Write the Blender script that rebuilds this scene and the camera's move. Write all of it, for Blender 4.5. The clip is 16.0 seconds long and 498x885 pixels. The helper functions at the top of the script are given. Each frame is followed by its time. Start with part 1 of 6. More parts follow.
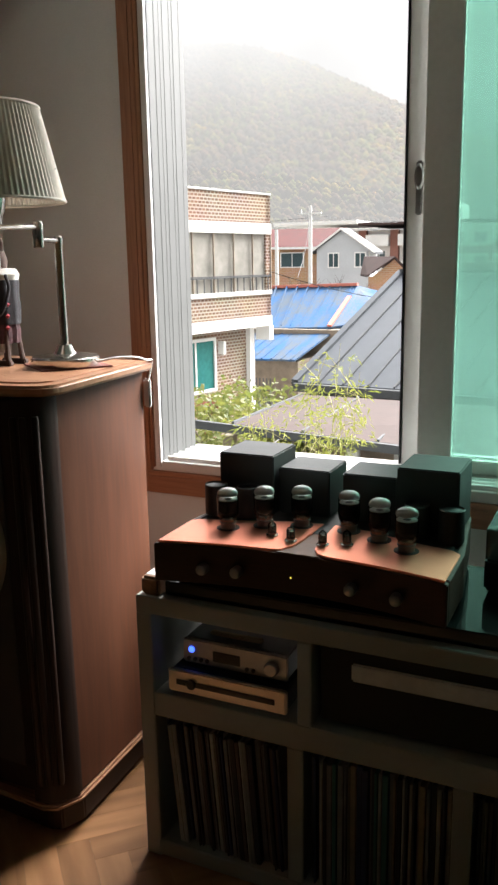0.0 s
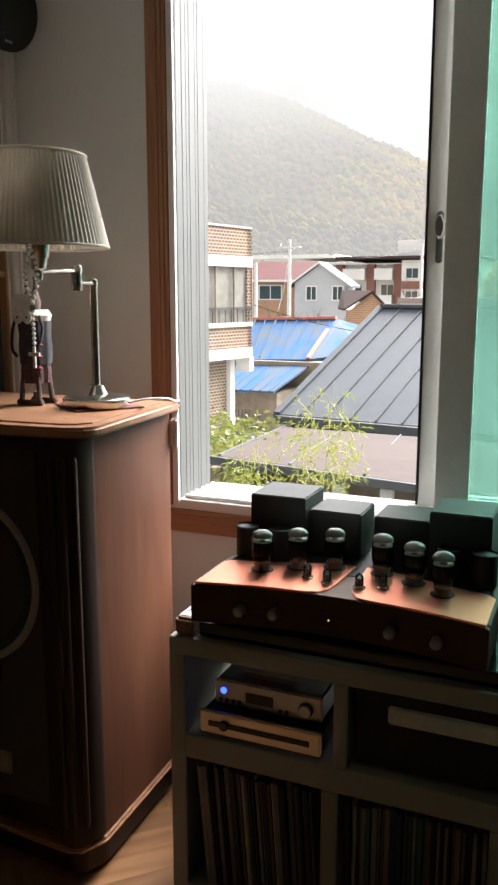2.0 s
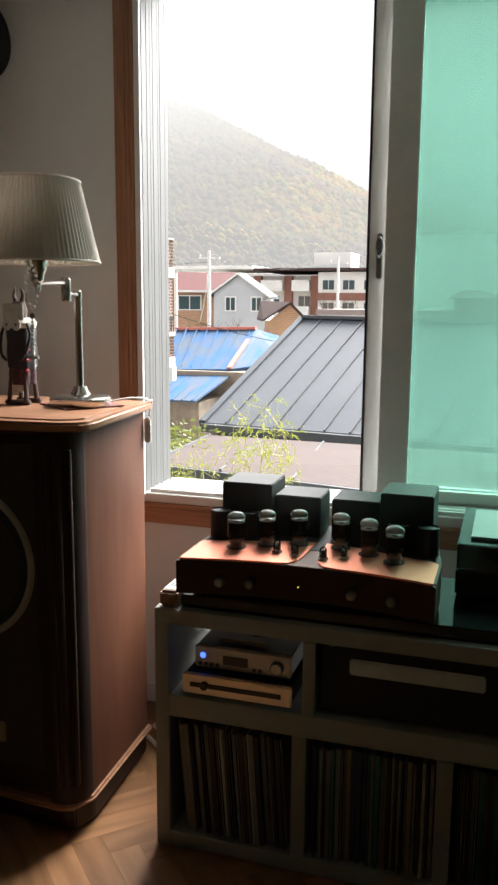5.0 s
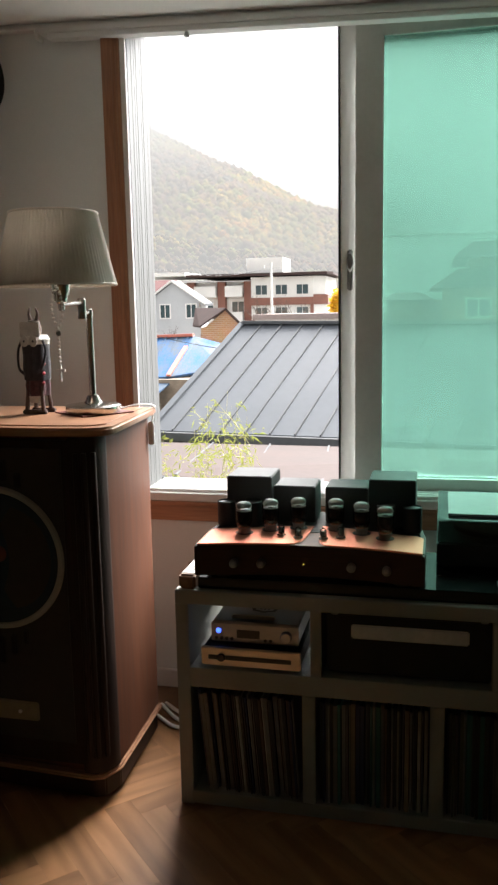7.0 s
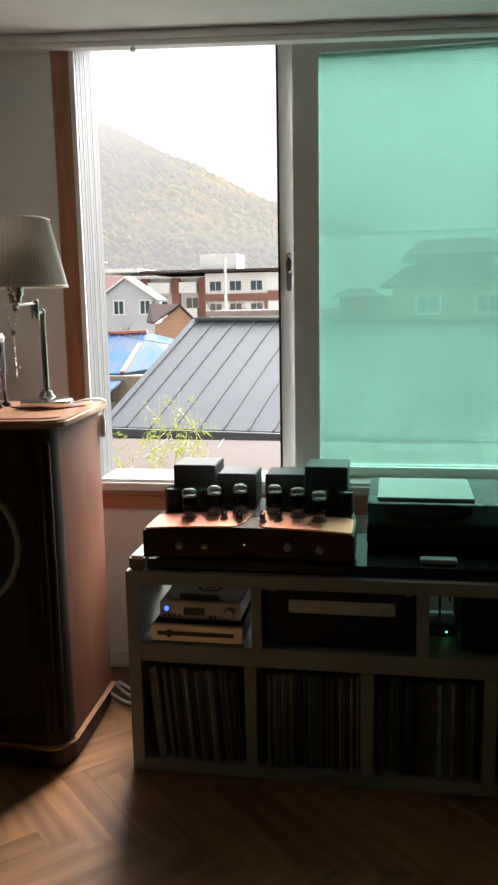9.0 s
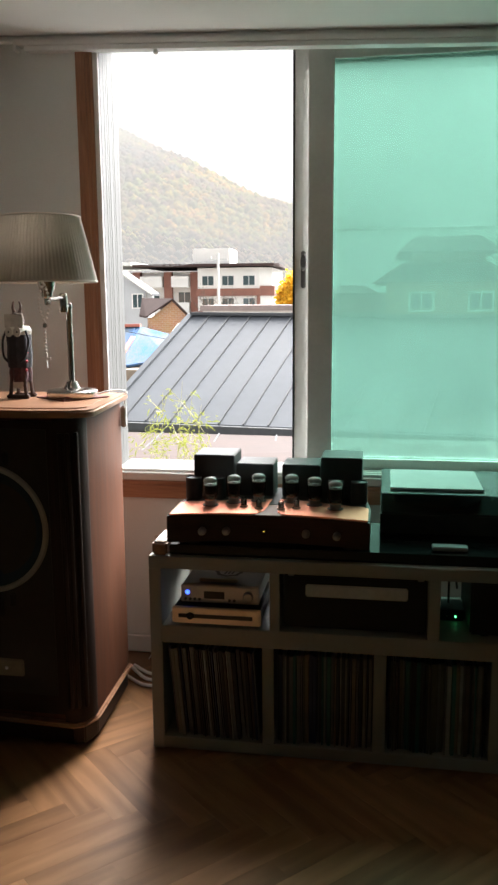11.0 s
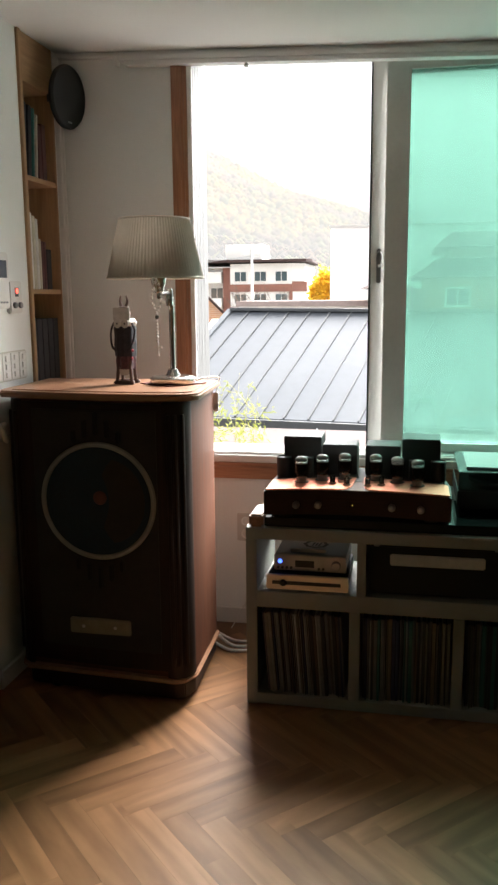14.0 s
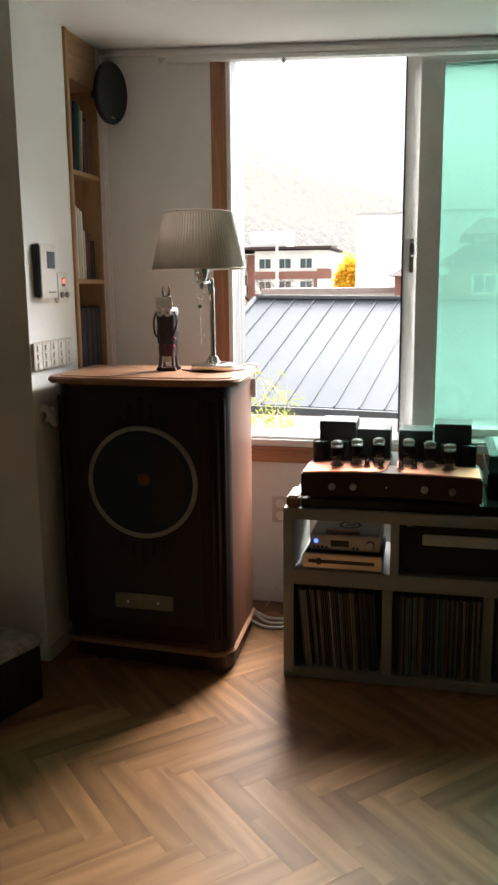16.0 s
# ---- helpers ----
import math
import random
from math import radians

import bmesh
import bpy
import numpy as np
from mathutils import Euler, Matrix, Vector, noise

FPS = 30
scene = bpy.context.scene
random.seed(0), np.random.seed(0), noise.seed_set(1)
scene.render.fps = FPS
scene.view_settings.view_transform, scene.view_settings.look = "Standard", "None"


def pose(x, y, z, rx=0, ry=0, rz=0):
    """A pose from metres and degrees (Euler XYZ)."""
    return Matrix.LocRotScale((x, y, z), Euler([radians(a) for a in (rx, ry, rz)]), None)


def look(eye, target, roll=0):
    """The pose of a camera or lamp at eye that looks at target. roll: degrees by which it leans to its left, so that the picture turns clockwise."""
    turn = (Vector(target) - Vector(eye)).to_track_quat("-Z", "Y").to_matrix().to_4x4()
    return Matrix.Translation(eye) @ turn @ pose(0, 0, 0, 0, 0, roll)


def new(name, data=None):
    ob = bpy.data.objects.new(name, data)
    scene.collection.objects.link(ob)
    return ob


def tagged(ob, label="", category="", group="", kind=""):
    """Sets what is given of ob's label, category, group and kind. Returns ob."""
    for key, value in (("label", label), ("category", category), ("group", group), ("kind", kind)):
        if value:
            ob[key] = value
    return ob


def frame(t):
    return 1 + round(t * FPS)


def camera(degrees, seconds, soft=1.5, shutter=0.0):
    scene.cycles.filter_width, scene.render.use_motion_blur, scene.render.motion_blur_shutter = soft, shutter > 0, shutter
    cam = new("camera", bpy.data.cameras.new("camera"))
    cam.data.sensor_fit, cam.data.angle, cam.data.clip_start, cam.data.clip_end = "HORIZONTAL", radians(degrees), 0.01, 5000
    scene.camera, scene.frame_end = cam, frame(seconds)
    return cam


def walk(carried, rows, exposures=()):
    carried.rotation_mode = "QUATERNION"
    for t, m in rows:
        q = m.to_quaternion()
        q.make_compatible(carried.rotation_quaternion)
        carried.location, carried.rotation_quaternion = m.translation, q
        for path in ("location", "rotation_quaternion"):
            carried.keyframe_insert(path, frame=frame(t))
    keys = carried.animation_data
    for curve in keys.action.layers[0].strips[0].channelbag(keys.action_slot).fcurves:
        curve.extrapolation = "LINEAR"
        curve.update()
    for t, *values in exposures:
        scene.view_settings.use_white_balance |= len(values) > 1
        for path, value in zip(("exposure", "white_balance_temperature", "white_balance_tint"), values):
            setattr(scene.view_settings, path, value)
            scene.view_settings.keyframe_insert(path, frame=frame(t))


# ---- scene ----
cam = camera(33.6, 16.0, soft=2.6)
PATH = [
    (0, (1.115, -1.708, 1.435), (0.29, 0.063, 1.008), -1.0),
    (0.5, (1.12, -1.715, 1.44), (0.274, 0.048, 1.019), -1.1),
    (1, (1.08, -1.74, 1.45), (0.233, 0.026, 1.045), -0.7),
    (1.5, (1.049, -1.759, 1.46), (0.221, 0.022, 1.08), -0.4),
    (2, (0.998, -1.789, 1.472), (0.223, 0.02, 1.116), -0.0),
    (2.5, (0.98, -1.821, 1.465), (0.251, 0.007, 1.111), 0.2),
    (3, (0.953, -1.866, 1.474), (0.267, -0.022, 1.112), 1.0),
    (3.5, (0.947, -1.873, 1.478), (0.274, -0.024, 1.119), 1.3),
    (4, (0.948, -1.905, 1.468), (0.304, -0.042, 1.128), 1.1),
    (4.5, (0.956, -2.0, 1.474), (0.352, -0.124, 1.134), 0.7),
    (4.7, (0.967, -2.038, 1.472), (0.368, -0.16, 1.136), 0.6),
    (6.8, (0.878, -2.382, 1.497), (0.392, -0.467, 1.186), -1.3),
    (7, (0.862, -2.413, 1.496), (0.414, -0.49, 1.178), -1.1),
    (7.5, (0.886, -2.452, 1.504), (0.485, -0.519, 1.185), -0.8),
    (8, (0.907, -2.482, 1.507), (0.546, -0.54, 1.2), -0.7),
    (8.5, (0.931, -2.529, 1.504), (0.582, -0.586, 1.186), -0.8),
    (8.7, (0.942, -2.558, 1.506), (0.598, -0.615, 1.182), -1.1),
    (11, (0.864, -2.72, 1.514), (0.545, -0.775, 1.173), -0.4),
    (11.5, (0.815, -2.768, 1.511), (0.511, -0.821, 1.17), -0.9),
    (12, (0.759, -2.822, 1.505), (0.479, -0.874, 1.15), -1.0),
    (12.5, (0.716, -2.879, 1.507), (0.422, -0.934, 1.145), -0.9),
    (13, (0.694, -2.922, 1.508), (0.369, -0.982, 1.15), -0.7),
    (13.5, (0.694, -2.964, 1.502), (0.331, -1.029, 1.146), -0.7),
    (14, (0.697, -3.02, 1.51), (0.307, -1.09, 1.16), -0.5),
    (14.5, (0.717, -3.106, 1.508), (0.319, -1.178, 1.154), -0.4),
    (15, (0.716, -3.147, 1.508), (0.302, -1.227, 1.134), -0.3),
    (15.5, (0.708, -3.163, 1.509), (0.271, -1.25, 1.125), -0.4),
    (16, (0.67, -3.157, 1.52), (0.225, -1.244, 1.141), -0.6),
]
walk(cam, [(t, look(eye, target, roll)) for t, eye, target, roll in PATH], [(0, 2.82), (7, 2.92), (11, 3.04), (16, 3.5)])

# ---- light ----
world = bpy.data.worlds.new("hazy_sky")
scene.world = world
world.use_nodes = True
wn = world.node_tree
wn.nodes.clear()
sky = wn.nodes.new("ShaderNodeTexSky")
sky.sky_type, sky.sun_disc = "NISHITA", False
sky.sun_elevation, sky.sun_rotation = radians(41), radians(18.5)
sky.air_density, sky.dust_density, sky.ozone_density = 1.0, 8.0, 1.0
hsv = wn.nodes.new("ShaderNodeHueSaturation")
hsv.inputs["Saturation"].default_value = 0.12
back = wn.nodes.new("ShaderNodeBackground")
back.inputs["Strength"].default_value = 0.10
wout = wn.nodes.new("ShaderNodeOutputWorld")
wn.links.new(sky.outputs[0], hsv.inputs["Color"])
wn.links.new(hsv.outputs[0], back.inputs["Color"])
wn.links.new(back.outputs[0], wout.inputs["Surface"])
sun = new("sun", bpy.data.lights.new("sun", "SUN"))
sun.data.energy, sun.data.angle, sun.data.color = 3.6, radians(50), (1.0, 0.98, 0.97)
sun.matrix_world = look((12.85, 38.4, 35.2), (0, 0, 0))


# ---- materials ----
def mat(name, base, rough=0.5, metal=0.0, vary=0.15, scale=8.0, bump=0.1, stretch=(1, 1, 1), fine=60.0, second=None, spread=(0.35, 0.65), coat=0.0, per=0.0, sheen=0.0):
    """A surface with variation at two scales: broad patches and fine grain."""
    m = bpy.data.materials.new(name)
    m.use_nodes = True
    t = m.node_tree
    n, l = t.nodes, t.links
    b = n["Principled BSDF"]
    co = n.new("ShaderNodeTexCoord")
    mp = n.new("ShaderNodeMapping")
    mp.inputs["Scale"].default_value = stretch
    l.new(co.outputs["Object"], mp.inputs["Vector"])
    a = n.new("ShaderNodeTexNoise")
    a.inputs["Scale"].default_value, a.inputs["Detail"].default_value = scale, 6
    l.new(mp.outputs[0], a.inputs["Vector"])
    f = n.new("ShaderNodeTexNoise")
    f.inputs["Scale"].default_value, f.inputs["Detail"].default_value = fine, 4
    l.new(mp.outputs[0], f.inputs["Vector"])
    ramp = n.new("ShaderNodeValToRGB")
    ramp.color_ramp.elements[0].position, ramp.color_ramp.elements[1].position = spread
    lo = [c * (1 - vary) for c in base] if second is None else second
    hi = [min(1, c * (1 + vary)) for c in base] if second is None else base
    ramp.color_ramp.elements[0].color, ramp.color_ramp.elements[1].color = (*lo, 1), (*hi, 1)
    mixf = n.new("ShaderNodeMath")
    mixf.operation = "MULTIPLY_ADD"
    mixf.inputs[1].default_value = 0.35
    l.new(f.outputs[0], mixf.inputs[0])
    sc = n.new("ShaderNodeMath")
    sc.operation = "MULTIPLY"
    sc.inputs[1].default_value = 0.65
    l.new(a.outputs[0], sc.inputs[0])
    l.new(sc.outputs[0], mixf.inputs[2])
    l.new(mixf.outputs[0], ramp.inputs[0])
    out = ramp.outputs[0]
    if per:
        info = n.new("ShaderNodeObjectInfo")
        hv = n.new("ShaderNodeHueSaturation")
        rng = n.new("ShaderNodeMapRange")
        rng.inputs[3].default_value, rng.inputs[4].default_value = 1 - per, 1 + per
        l.new(info.outputs["Random"], rng.inputs[0])
        l.new(rng.outputs[0], hv.inputs["Value"])
        l.new(out, hv.inputs["Color"])
        out = hv.outputs[0]
    l.new(out, b.inputs["Base Color"])
    rr = n.new("ShaderNodeMapRange")
    rr.inputs[3].default_value, rr.inputs[4].default_value = max(0.02, rough * 0.85), min(1, rough * 1.15)
    l.new(a.outputs[0], rr.inputs[0])
    l.new(rr.outputs[0], b.inputs["Roughness"])
    b.inputs["Metallic"].default_value = metal
    b.inputs["Coat Weight"].default_value = coat
    b.inputs["Coat Roughness"].default_value = 0.12
    b.inputs["Sheen Weight"].default_value = sheen
    if bump:
        bp = n.new("ShaderNodeBump")
        bp.inputs["Strength"].default_value, bp.inputs["Distance"].default_value = bump, 0.003
        l.new(f.outputs[0], bp.inputs["Height"])
        l.new(bp.outputs[0], b.inputs["Normal"])
    return m


def brick_mat(name, c1, c2, mortar, width=0.2, height=0.067, joint=0.012):
    """Brickwork far off, laid in object space on an upright wall."""
    m = bpy.data.materials.new(name)
    m.use_nodes = True
    n, l = m.node_tree.nodes, m.node_tree.links
    b = n["Principled BSDF"]
    co = n.new("ShaderNodeTexCoord")
    mp = n.new("ShaderNodeMapping")
    sep = n.new("ShaderNodeSeparateXYZ")
    l.new(co.outputs["Object"], sep.inputs[0])
    along = n.new("ShaderNodeMath")
    l.new(sep.outputs[0], along.inputs[0])
    l.new(sep.outputs[1], along.inputs[1])
    com = n.new("ShaderNodeCombineXYZ")
    l.new(along.outputs[0], com.inputs[0])
    l.new(sep.outputs[2], com.inputs[1])
    l.new(com.outputs[0], mp.inputs["Vector"])
    br = n.new("ShaderNodeTexBrick")
    br.inputs["Color1"].default_value, br.inputs["Color2"].default_value, br.inputs["Mortar"].default_value = (*c1, 1), (*c2, 1), (*mortar, 1)
    br.inputs["Scale"].default_value = 1.0
    br.inputs["Brick Width"].default_value, br.inputs["Row Height"].default_value, br.inputs["Mortar Size"].default_value = width, height, joint
    l.new(mp.outputs[0], br.inputs["Vector"])
    no = n.new("ShaderNodeTexNoise")
    no.inputs["Scale"].default_value = 0.8
    l.new(co.outputs["Object"], no.inputs["Vector"])
    mx = n.new("ShaderNodeMix")
    mx.data_type, mx.blend_type = "RGBA", "MULTIPLY"
    mx.inputs["Factor"].default_value = 0.35
    l.new(br.outputs["Color"], mx.inputs["A"])
    l.new(no.outputs["Color"], mx.inputs["B"])
    l.new(mx.outputs["Result"], b.inputs["Base Color"])
    b.inputs["Roughness"].default_value = 0.85
    bp = n.new("ShaderNodeBump")
    bp.inputs["Strength"].default_value, bp.inputs["Distance"].default_value, bp.invert = 0.6, 0.02, True
    l.new(br.outputs["Fac"], bp.inputs["Height"])
    l.new(bp.outputs[0], b.inputs["Normal"])
    return m


def wood(name, light, dark, rough=0.35, along="z", size=1.0, coat=0.0, per=0.0, bump=0.12, cross=22, island=False, figure=0.0):
    """Grained wood, its fibres running along one axis."""
    m = bpy.data.materials.new(name)
    m.use_nodes = True
    n, l = m.node_tree.nodes, m.node_tree.links
    b = n["Principled BSDF"]
    co = n.new("ShaderNodeTexCoord")
    mp = n.new("ShaderNodeMapping")
    mp.inputs["Scale"].default_value = {"x": (1.2, cross, cross), "y": (cross, 1.2, cross), "z": (cross, cross, 1.2)}[along]
    info = n.new("ShaderNodeObjectInfo")
    add = n.new("ShaderNodeVectorMath")
    add.operation = "MULTIPLY_ADD"
    add.inputs[1].default_value = (7.3, 3.1, 5.7)
    chance = n.new("ShaderNodeNewGeometry").outputs["Random Per Island"] if island else info.outputs["Random"]
    l.new(chance, add.inputs[0])
    l.new(co.outputs["Object"], add.inputs[2])
    l.new(add.outputs[0], mp.inputs["Vector"])
    a = n.new("ShaderNodeTexNoise")
    a.inputs["Scale"].default_value, a.inputs["Detail"].default_value, a.inputs["Distortion"].default_value = 1.0 * size, 8, 1.2
    l.new(mp.outputs[0], a.inputs["Vector"])
    f = n.new("ShaderNodeTexNoise")
    f.inputs["Scale"].default_value, f.inputs["Detail"].default_value = 7 * size, 5
    l.new(mp.outputs[0], f.inputs["Vector"])
    mx = n.new("ShaderNodeMath")
    mx.operation = "MULTIPLY_ADD"
    mx.inputs[1].default_value = 0.4
    s = n.new("ShaderNodeMath")
    s.operation = "MULTIPLY"
    s.inputs[1].default_value = 0.6
    l.new(f.outputs[0], mx.inputs[0])
    l.new(a.outputs[0], s.inputs[0])
    l.new(s.outputs[0], mx.inputs[2])
    ramp = n.new("ShaderNodeValToRGB")
    ramp.color_ramp.elements[0].position, ramp.color_ramp.elements[1].position = 0.36, 0.62
    ramp.color_ramp.elements[0].color, ramp.color_ramp.elements[1].color = (*dark, 1), (*light, 1)
    l.new(mx.outputs[0], ramp.inputs[0])
    out = ramp.outputs[0]
    if figure:
        # arched growth rings of a flat-sawn board, centred at a chance spot along it
        arch = n.new("ShaderNodeMapping")
        arch.inputs["Scale"].default_value = (1.1, 11.0, 0.0)
        l.new(add.outputs[0], arch.inputs["Vector"])
        ring = n.new("ShaderNodeTexWave")
        ring.wave_type, ring.rings_direction = "RINGS", "Z"
        ring.inputs["Scale"].default_value, ring.inputs["Distortion"].default_value = 0.42, 9.0
        ring.inputs["Detail"].default_value, ring.inputs["Detail Scale"].default_value = 3, 1.4
        wrap = n.new("ShaderNodeVectorMath")
        wrap.operation = "WRAP"
        wrap.inputs[1].default_value, wrap.inputs[2].default_value = (1.1, 1.3, 1), (-1.1, -1.3, -1)
        l.new(arch.outputs[0], wrap.inputs[0])
        l.new(wrap.outputs[0], ring.inputs["Vector"])
        tone = n.new("ShaderNodeMapRange")
        tone.inputs[3].default_value, tone.inputs[4].default_value = 1 - figure, 1 + 0.4 * figure
        l.new(ring.outputs["Fac"], tone.inputs[0])
        fig = n.new("ShaderNodeHueSaturation")
        l.new(tone.outputs[0], fig.inputs["Value"])
        l.new(out, fig.inputs["Color"])
        out = fig.outputs[0]
    if per:
        hv = n.new("ShaderNodeHueSaturation")
        rng = n.new("ShaderNodeMapRange")
        rng.inputs[3].default_value, rng.inputs[4].default_value = 1 - per, 1 + per
        l.new(chance, rng.inputs[0])
        l.new(rng.outputs[0], hv.inputs["Value"])
        l.new(out, hv.inputs["Color"])
        out = hv.outputs[0]
    l.new(out, b.inputs["Base Color"])
    rr = n.new("ShaderNodeMapRange")
    rr.inputs[3].default_value, rr.inputs[4].default_value = rough * 0.75, rough * 1.25
    l.new(f.outputs[0], rr.inputs[0])
    l.new(rr.outputs[0], b.inputs["Roughness"])
    b.inputs["Coat Weight"].default_value, b.inputs["Coat Roughness"].default_value = coat, 0.15
    bp = n.new("ShaderNodeBump")
    bp.inputs["Strength"].default_value, bp.inputs["Distance"].default_value = bump, 0.001
    l.new(mx.outputs[0], bp.inputs["Height"])
    l.new(bp.outputs[0], b.inputs["Normal"])
    return m


def glass(name, tint=(1, 1, 1), rough=0.0, ior=1.45):
    m = bpy.data.materials.new(name)
    m.use_nodes = True
    b = m.node_tree.nodes["Principled BSDF"]
    b.inputs["Base Color"].default_value = (*tint, 1)
    b.inputs["Transmission Weight"].default_value = 1
    b.inputs["Roughness"].default_value = rough
    b.inputs["IOR"].default_value = ior
    return m


def film_glass(name, clear, milk, share, gloss=0.08, woven=False):
    """Tinted filmed pane: partly seen through, partly milky."""
    m = bpy.data.materials.new(name)
    m.use_nodes = True
    n, l = m.node_tree.nodes, m.node_tree.links
    n.remove(n["Principled BSDF"])
    tr = n.new("ShaderNodeBsdfTransparent")
    tr.inputs[0].default_value = (*clear, 1)
    tl = n.new("ShaderNodeBsdfDiffuse" if woven else "ShaderNodeBsdfTranslucent")
    tl.inputs[0].default_value = (*milk, 1)
    mx = n.new("ShaderNodeMixShader")
    no = n.new("ShaderNodeTexNoise")
    no.inputs["Scale"].default_value, no.inputs["Detail"].default_value = 2.5, 3
    co = n.new("ShaderNodeTexCoord")
    l.new(co.outputs["Object"], no.inputs["Vector"])
    rr = n.new("ShaderNodeMapRange")
    rr.inputs[3].default_value, rr.inputs[4].default_value = share * 0.5, share * 1.5
    l.new(no.outputs[0], rr.inputs[0])
    l.new(rr.outputs[0], mx.inputs[0])
    l.new(tr.outputs[0], mx.inputs[1])
    l.new(tl.outputs[0], mx.inputs[2])
    gl = n.new("ShaderNodeBsdfGlossy")
    gl.inputs["Roughness"].default_value = 0.15
    m2 = n.new("ShaderNodeMixShader")
    m2.inputs[0].default_value = gloss
    l.new(mx.outputs[0], m2.inputs[1])
    l.new(gl.outputs[0], m2.inputs[2])
    l.new(m2.outputs[0], n["Material Output"].inputs[0])
    return m


def thin_glass(name):
    """Blown glass so thin that it does not bend the view."""
    m = bpy.data.materials.new(name)
    m.use_nodes = True
    n, l = m.node_tree.nodes, m.node_tree.links
    n.remove(n["Principled BSDF"])
    tr = n.new("ShaderNodeBsdfTransparent")
    tr.inputs[0].default_value = (0.93, 0.94, 0.93, 1)
    gl = n.new("ShaderNodeBsdfGlossy")
    gl.inputs["Roughness"].default_value = 0.03
    fr = n.new("ShaderNodeFresnel")
    fr.inputs["IOR"].default_value = 1.5
    mx = n.new("ShaderNodeMixShader")
    l.new(fr.outputs[0], mx.inputs[0])
    l.new(tr.outputs[0], mx.inputs[1])
    l.new(gl.outputs[0], mx.inputs[2])
    l.new(mx.outputs[0], n["Material Output"].inputs[0])
    return m


def thin_sheet(m, share):
    """Lets part of the light through a thin leaf or fabric."""
    n, l = m.node_tree.nodes, m.node_tree.links
    b = n["Principled BSDF"]
    tl = n.new("ShaderNodeBsdfTranslucent")
    mx = n.new("ShaderNodeMixShader")
    mx.inputs[0].default_value = share
    l.new(b.inputs["Base Color"].links[0].from_socket, tl.inputs[0])
    l.new(b.outputs[0], mx.inputs[1])
    l.new(tl.outputs[0], mx.inputs[2])
    l.new(mx.outputs[0], n["Material Output"].inputs[0])
    return m


def glow(name, colour, strength):
    m = bpy.data.materials.new(name)
    m.use_nodes = True
    b = m.node_tree.nodes["Principled BSDF"]
    b.inputs["Base Color"].default_value = (*colour, 1)
    b.inputs["Emission Color"].default_value = (*colour, 1)
    b.inputs["Emission Strength"].default_value = strength
    return m


WALL = mat("wallpaper", (0.75, 0.775, 0.755), 0.85, vary=0.04, scale=3, bump=0.25, fine=220)
WALL_WHITE = mat("white_wallpaper", (0.83, 0.85, 0.83), 0.85, vary=0.04, scale=3, bump=0.2, fine=220)
CEIL = mat("ceiling_paper", (0.87, 0.865, 0.85), 0.9, vary=0.03, scale=2, bump=0.2, fine=200)
WALL_FAR = mat("pale_grey_wall", (0.60, 0.67, 0.635), 0.6, vary=0.2, scale=3)
TRIM_WHITE = mat("white_trim", (0.74, 0.74, 0.72), 0.4, vary=0.03, bump=0.03)
PLASTER_EAVE = mat("eave_plaster", (0.5, 0.49, 0.47), 0.85, vary=0.05)
PVC = mat("white_pvc", (0.70, 0.71, 0.69), 0.35, vary=0.04, scale=5, bump=0.03)
# white jamb darkened in base colour to offset the strong daylight on it
JAMB = mat("toned_down_pvc_jamb", (0.086, 0.088, 0.086), 0.6, vary=0.06, scale=5, bump=0.03)
# a tone greyer than the white PVC
PVC_GREY = mat("grey_pvc", (0.60, 0.60, 0.57), 0.45, vary=0.06, scale=5, bump=0.05)
CASING = wood("casing_wood", (0.42, 0.21, 0.115), (0.26, 0.115, 0.06), 0.38, "z", coat=0.2)
CASING_H = wood("casing_wood_level", (0.42, 0.21, 0.115), (0.26, 0.115, 0.06), 0.38, "x", coat=0.2)
MINT = film_glass("mint_film_glass", (0.36, 0.525, 0.47), (0.27, 0.41, 0.365), 0.07)
FAINT = film_glass("plain_pane", (0.93, 0.96, 0.95), (0.8, 0.85, 0.83), 0.07, 0.04)
PLANK = wood("oak_plank", (0.35, 0.174, 0.081), (0.26, 0.127, 0.058), 0.46, "x", size=1.0, per=0.22, bump=0.08, cross=5, figure=0.19)
PLANK.node_tree.nodes["Principled BSDF"].inputs["Specular IOR Level"].default_value = 0.17
JOINT = mat("floor_joint", (0.17, 0.09, 0.048), 0.8)
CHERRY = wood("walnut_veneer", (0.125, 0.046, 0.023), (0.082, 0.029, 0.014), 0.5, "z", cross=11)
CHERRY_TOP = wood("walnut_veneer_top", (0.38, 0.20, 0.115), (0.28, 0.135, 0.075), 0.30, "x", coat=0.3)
WALNUT_DARK = wood("dark_walnut", (0.030, 0.015, 0.010), (0.015, 0.008, 0.006), 0.5, "z")
CHERRY.node_tree.nodes["Principled BSDF"].inputs["Specular IOR Level"].default_value = 0.35
GRILLE = mat("grille_cloth", (0.028, 0.023, 0.021), 0.95, vary=0.25, scale=40, fine=900, bump=0.4, sheen=0.2)
CONE = mat("speaker_cone", (0.004, 0.019, 0.034), 0.7, vary=0.2, scale=20)
RING = mat("bronze_ring", (0.29, 0.275, 0.235), 0.45, 0.0, vary=0.1, scale=14)
BRASS = mat("badge_brass", (0.24, 0.22, 0.16), 0.42, 0.0, vary=0.15, scale=18)
DUST = mat("copper_dust_cap", (0.14, 0.035, 0.022), 0.55, 0.0)
SHELF = mat("painted_shelf", (0.30, 0.30, 0.272), 0.5, vary=0.05, scale=4, bump=0.06)
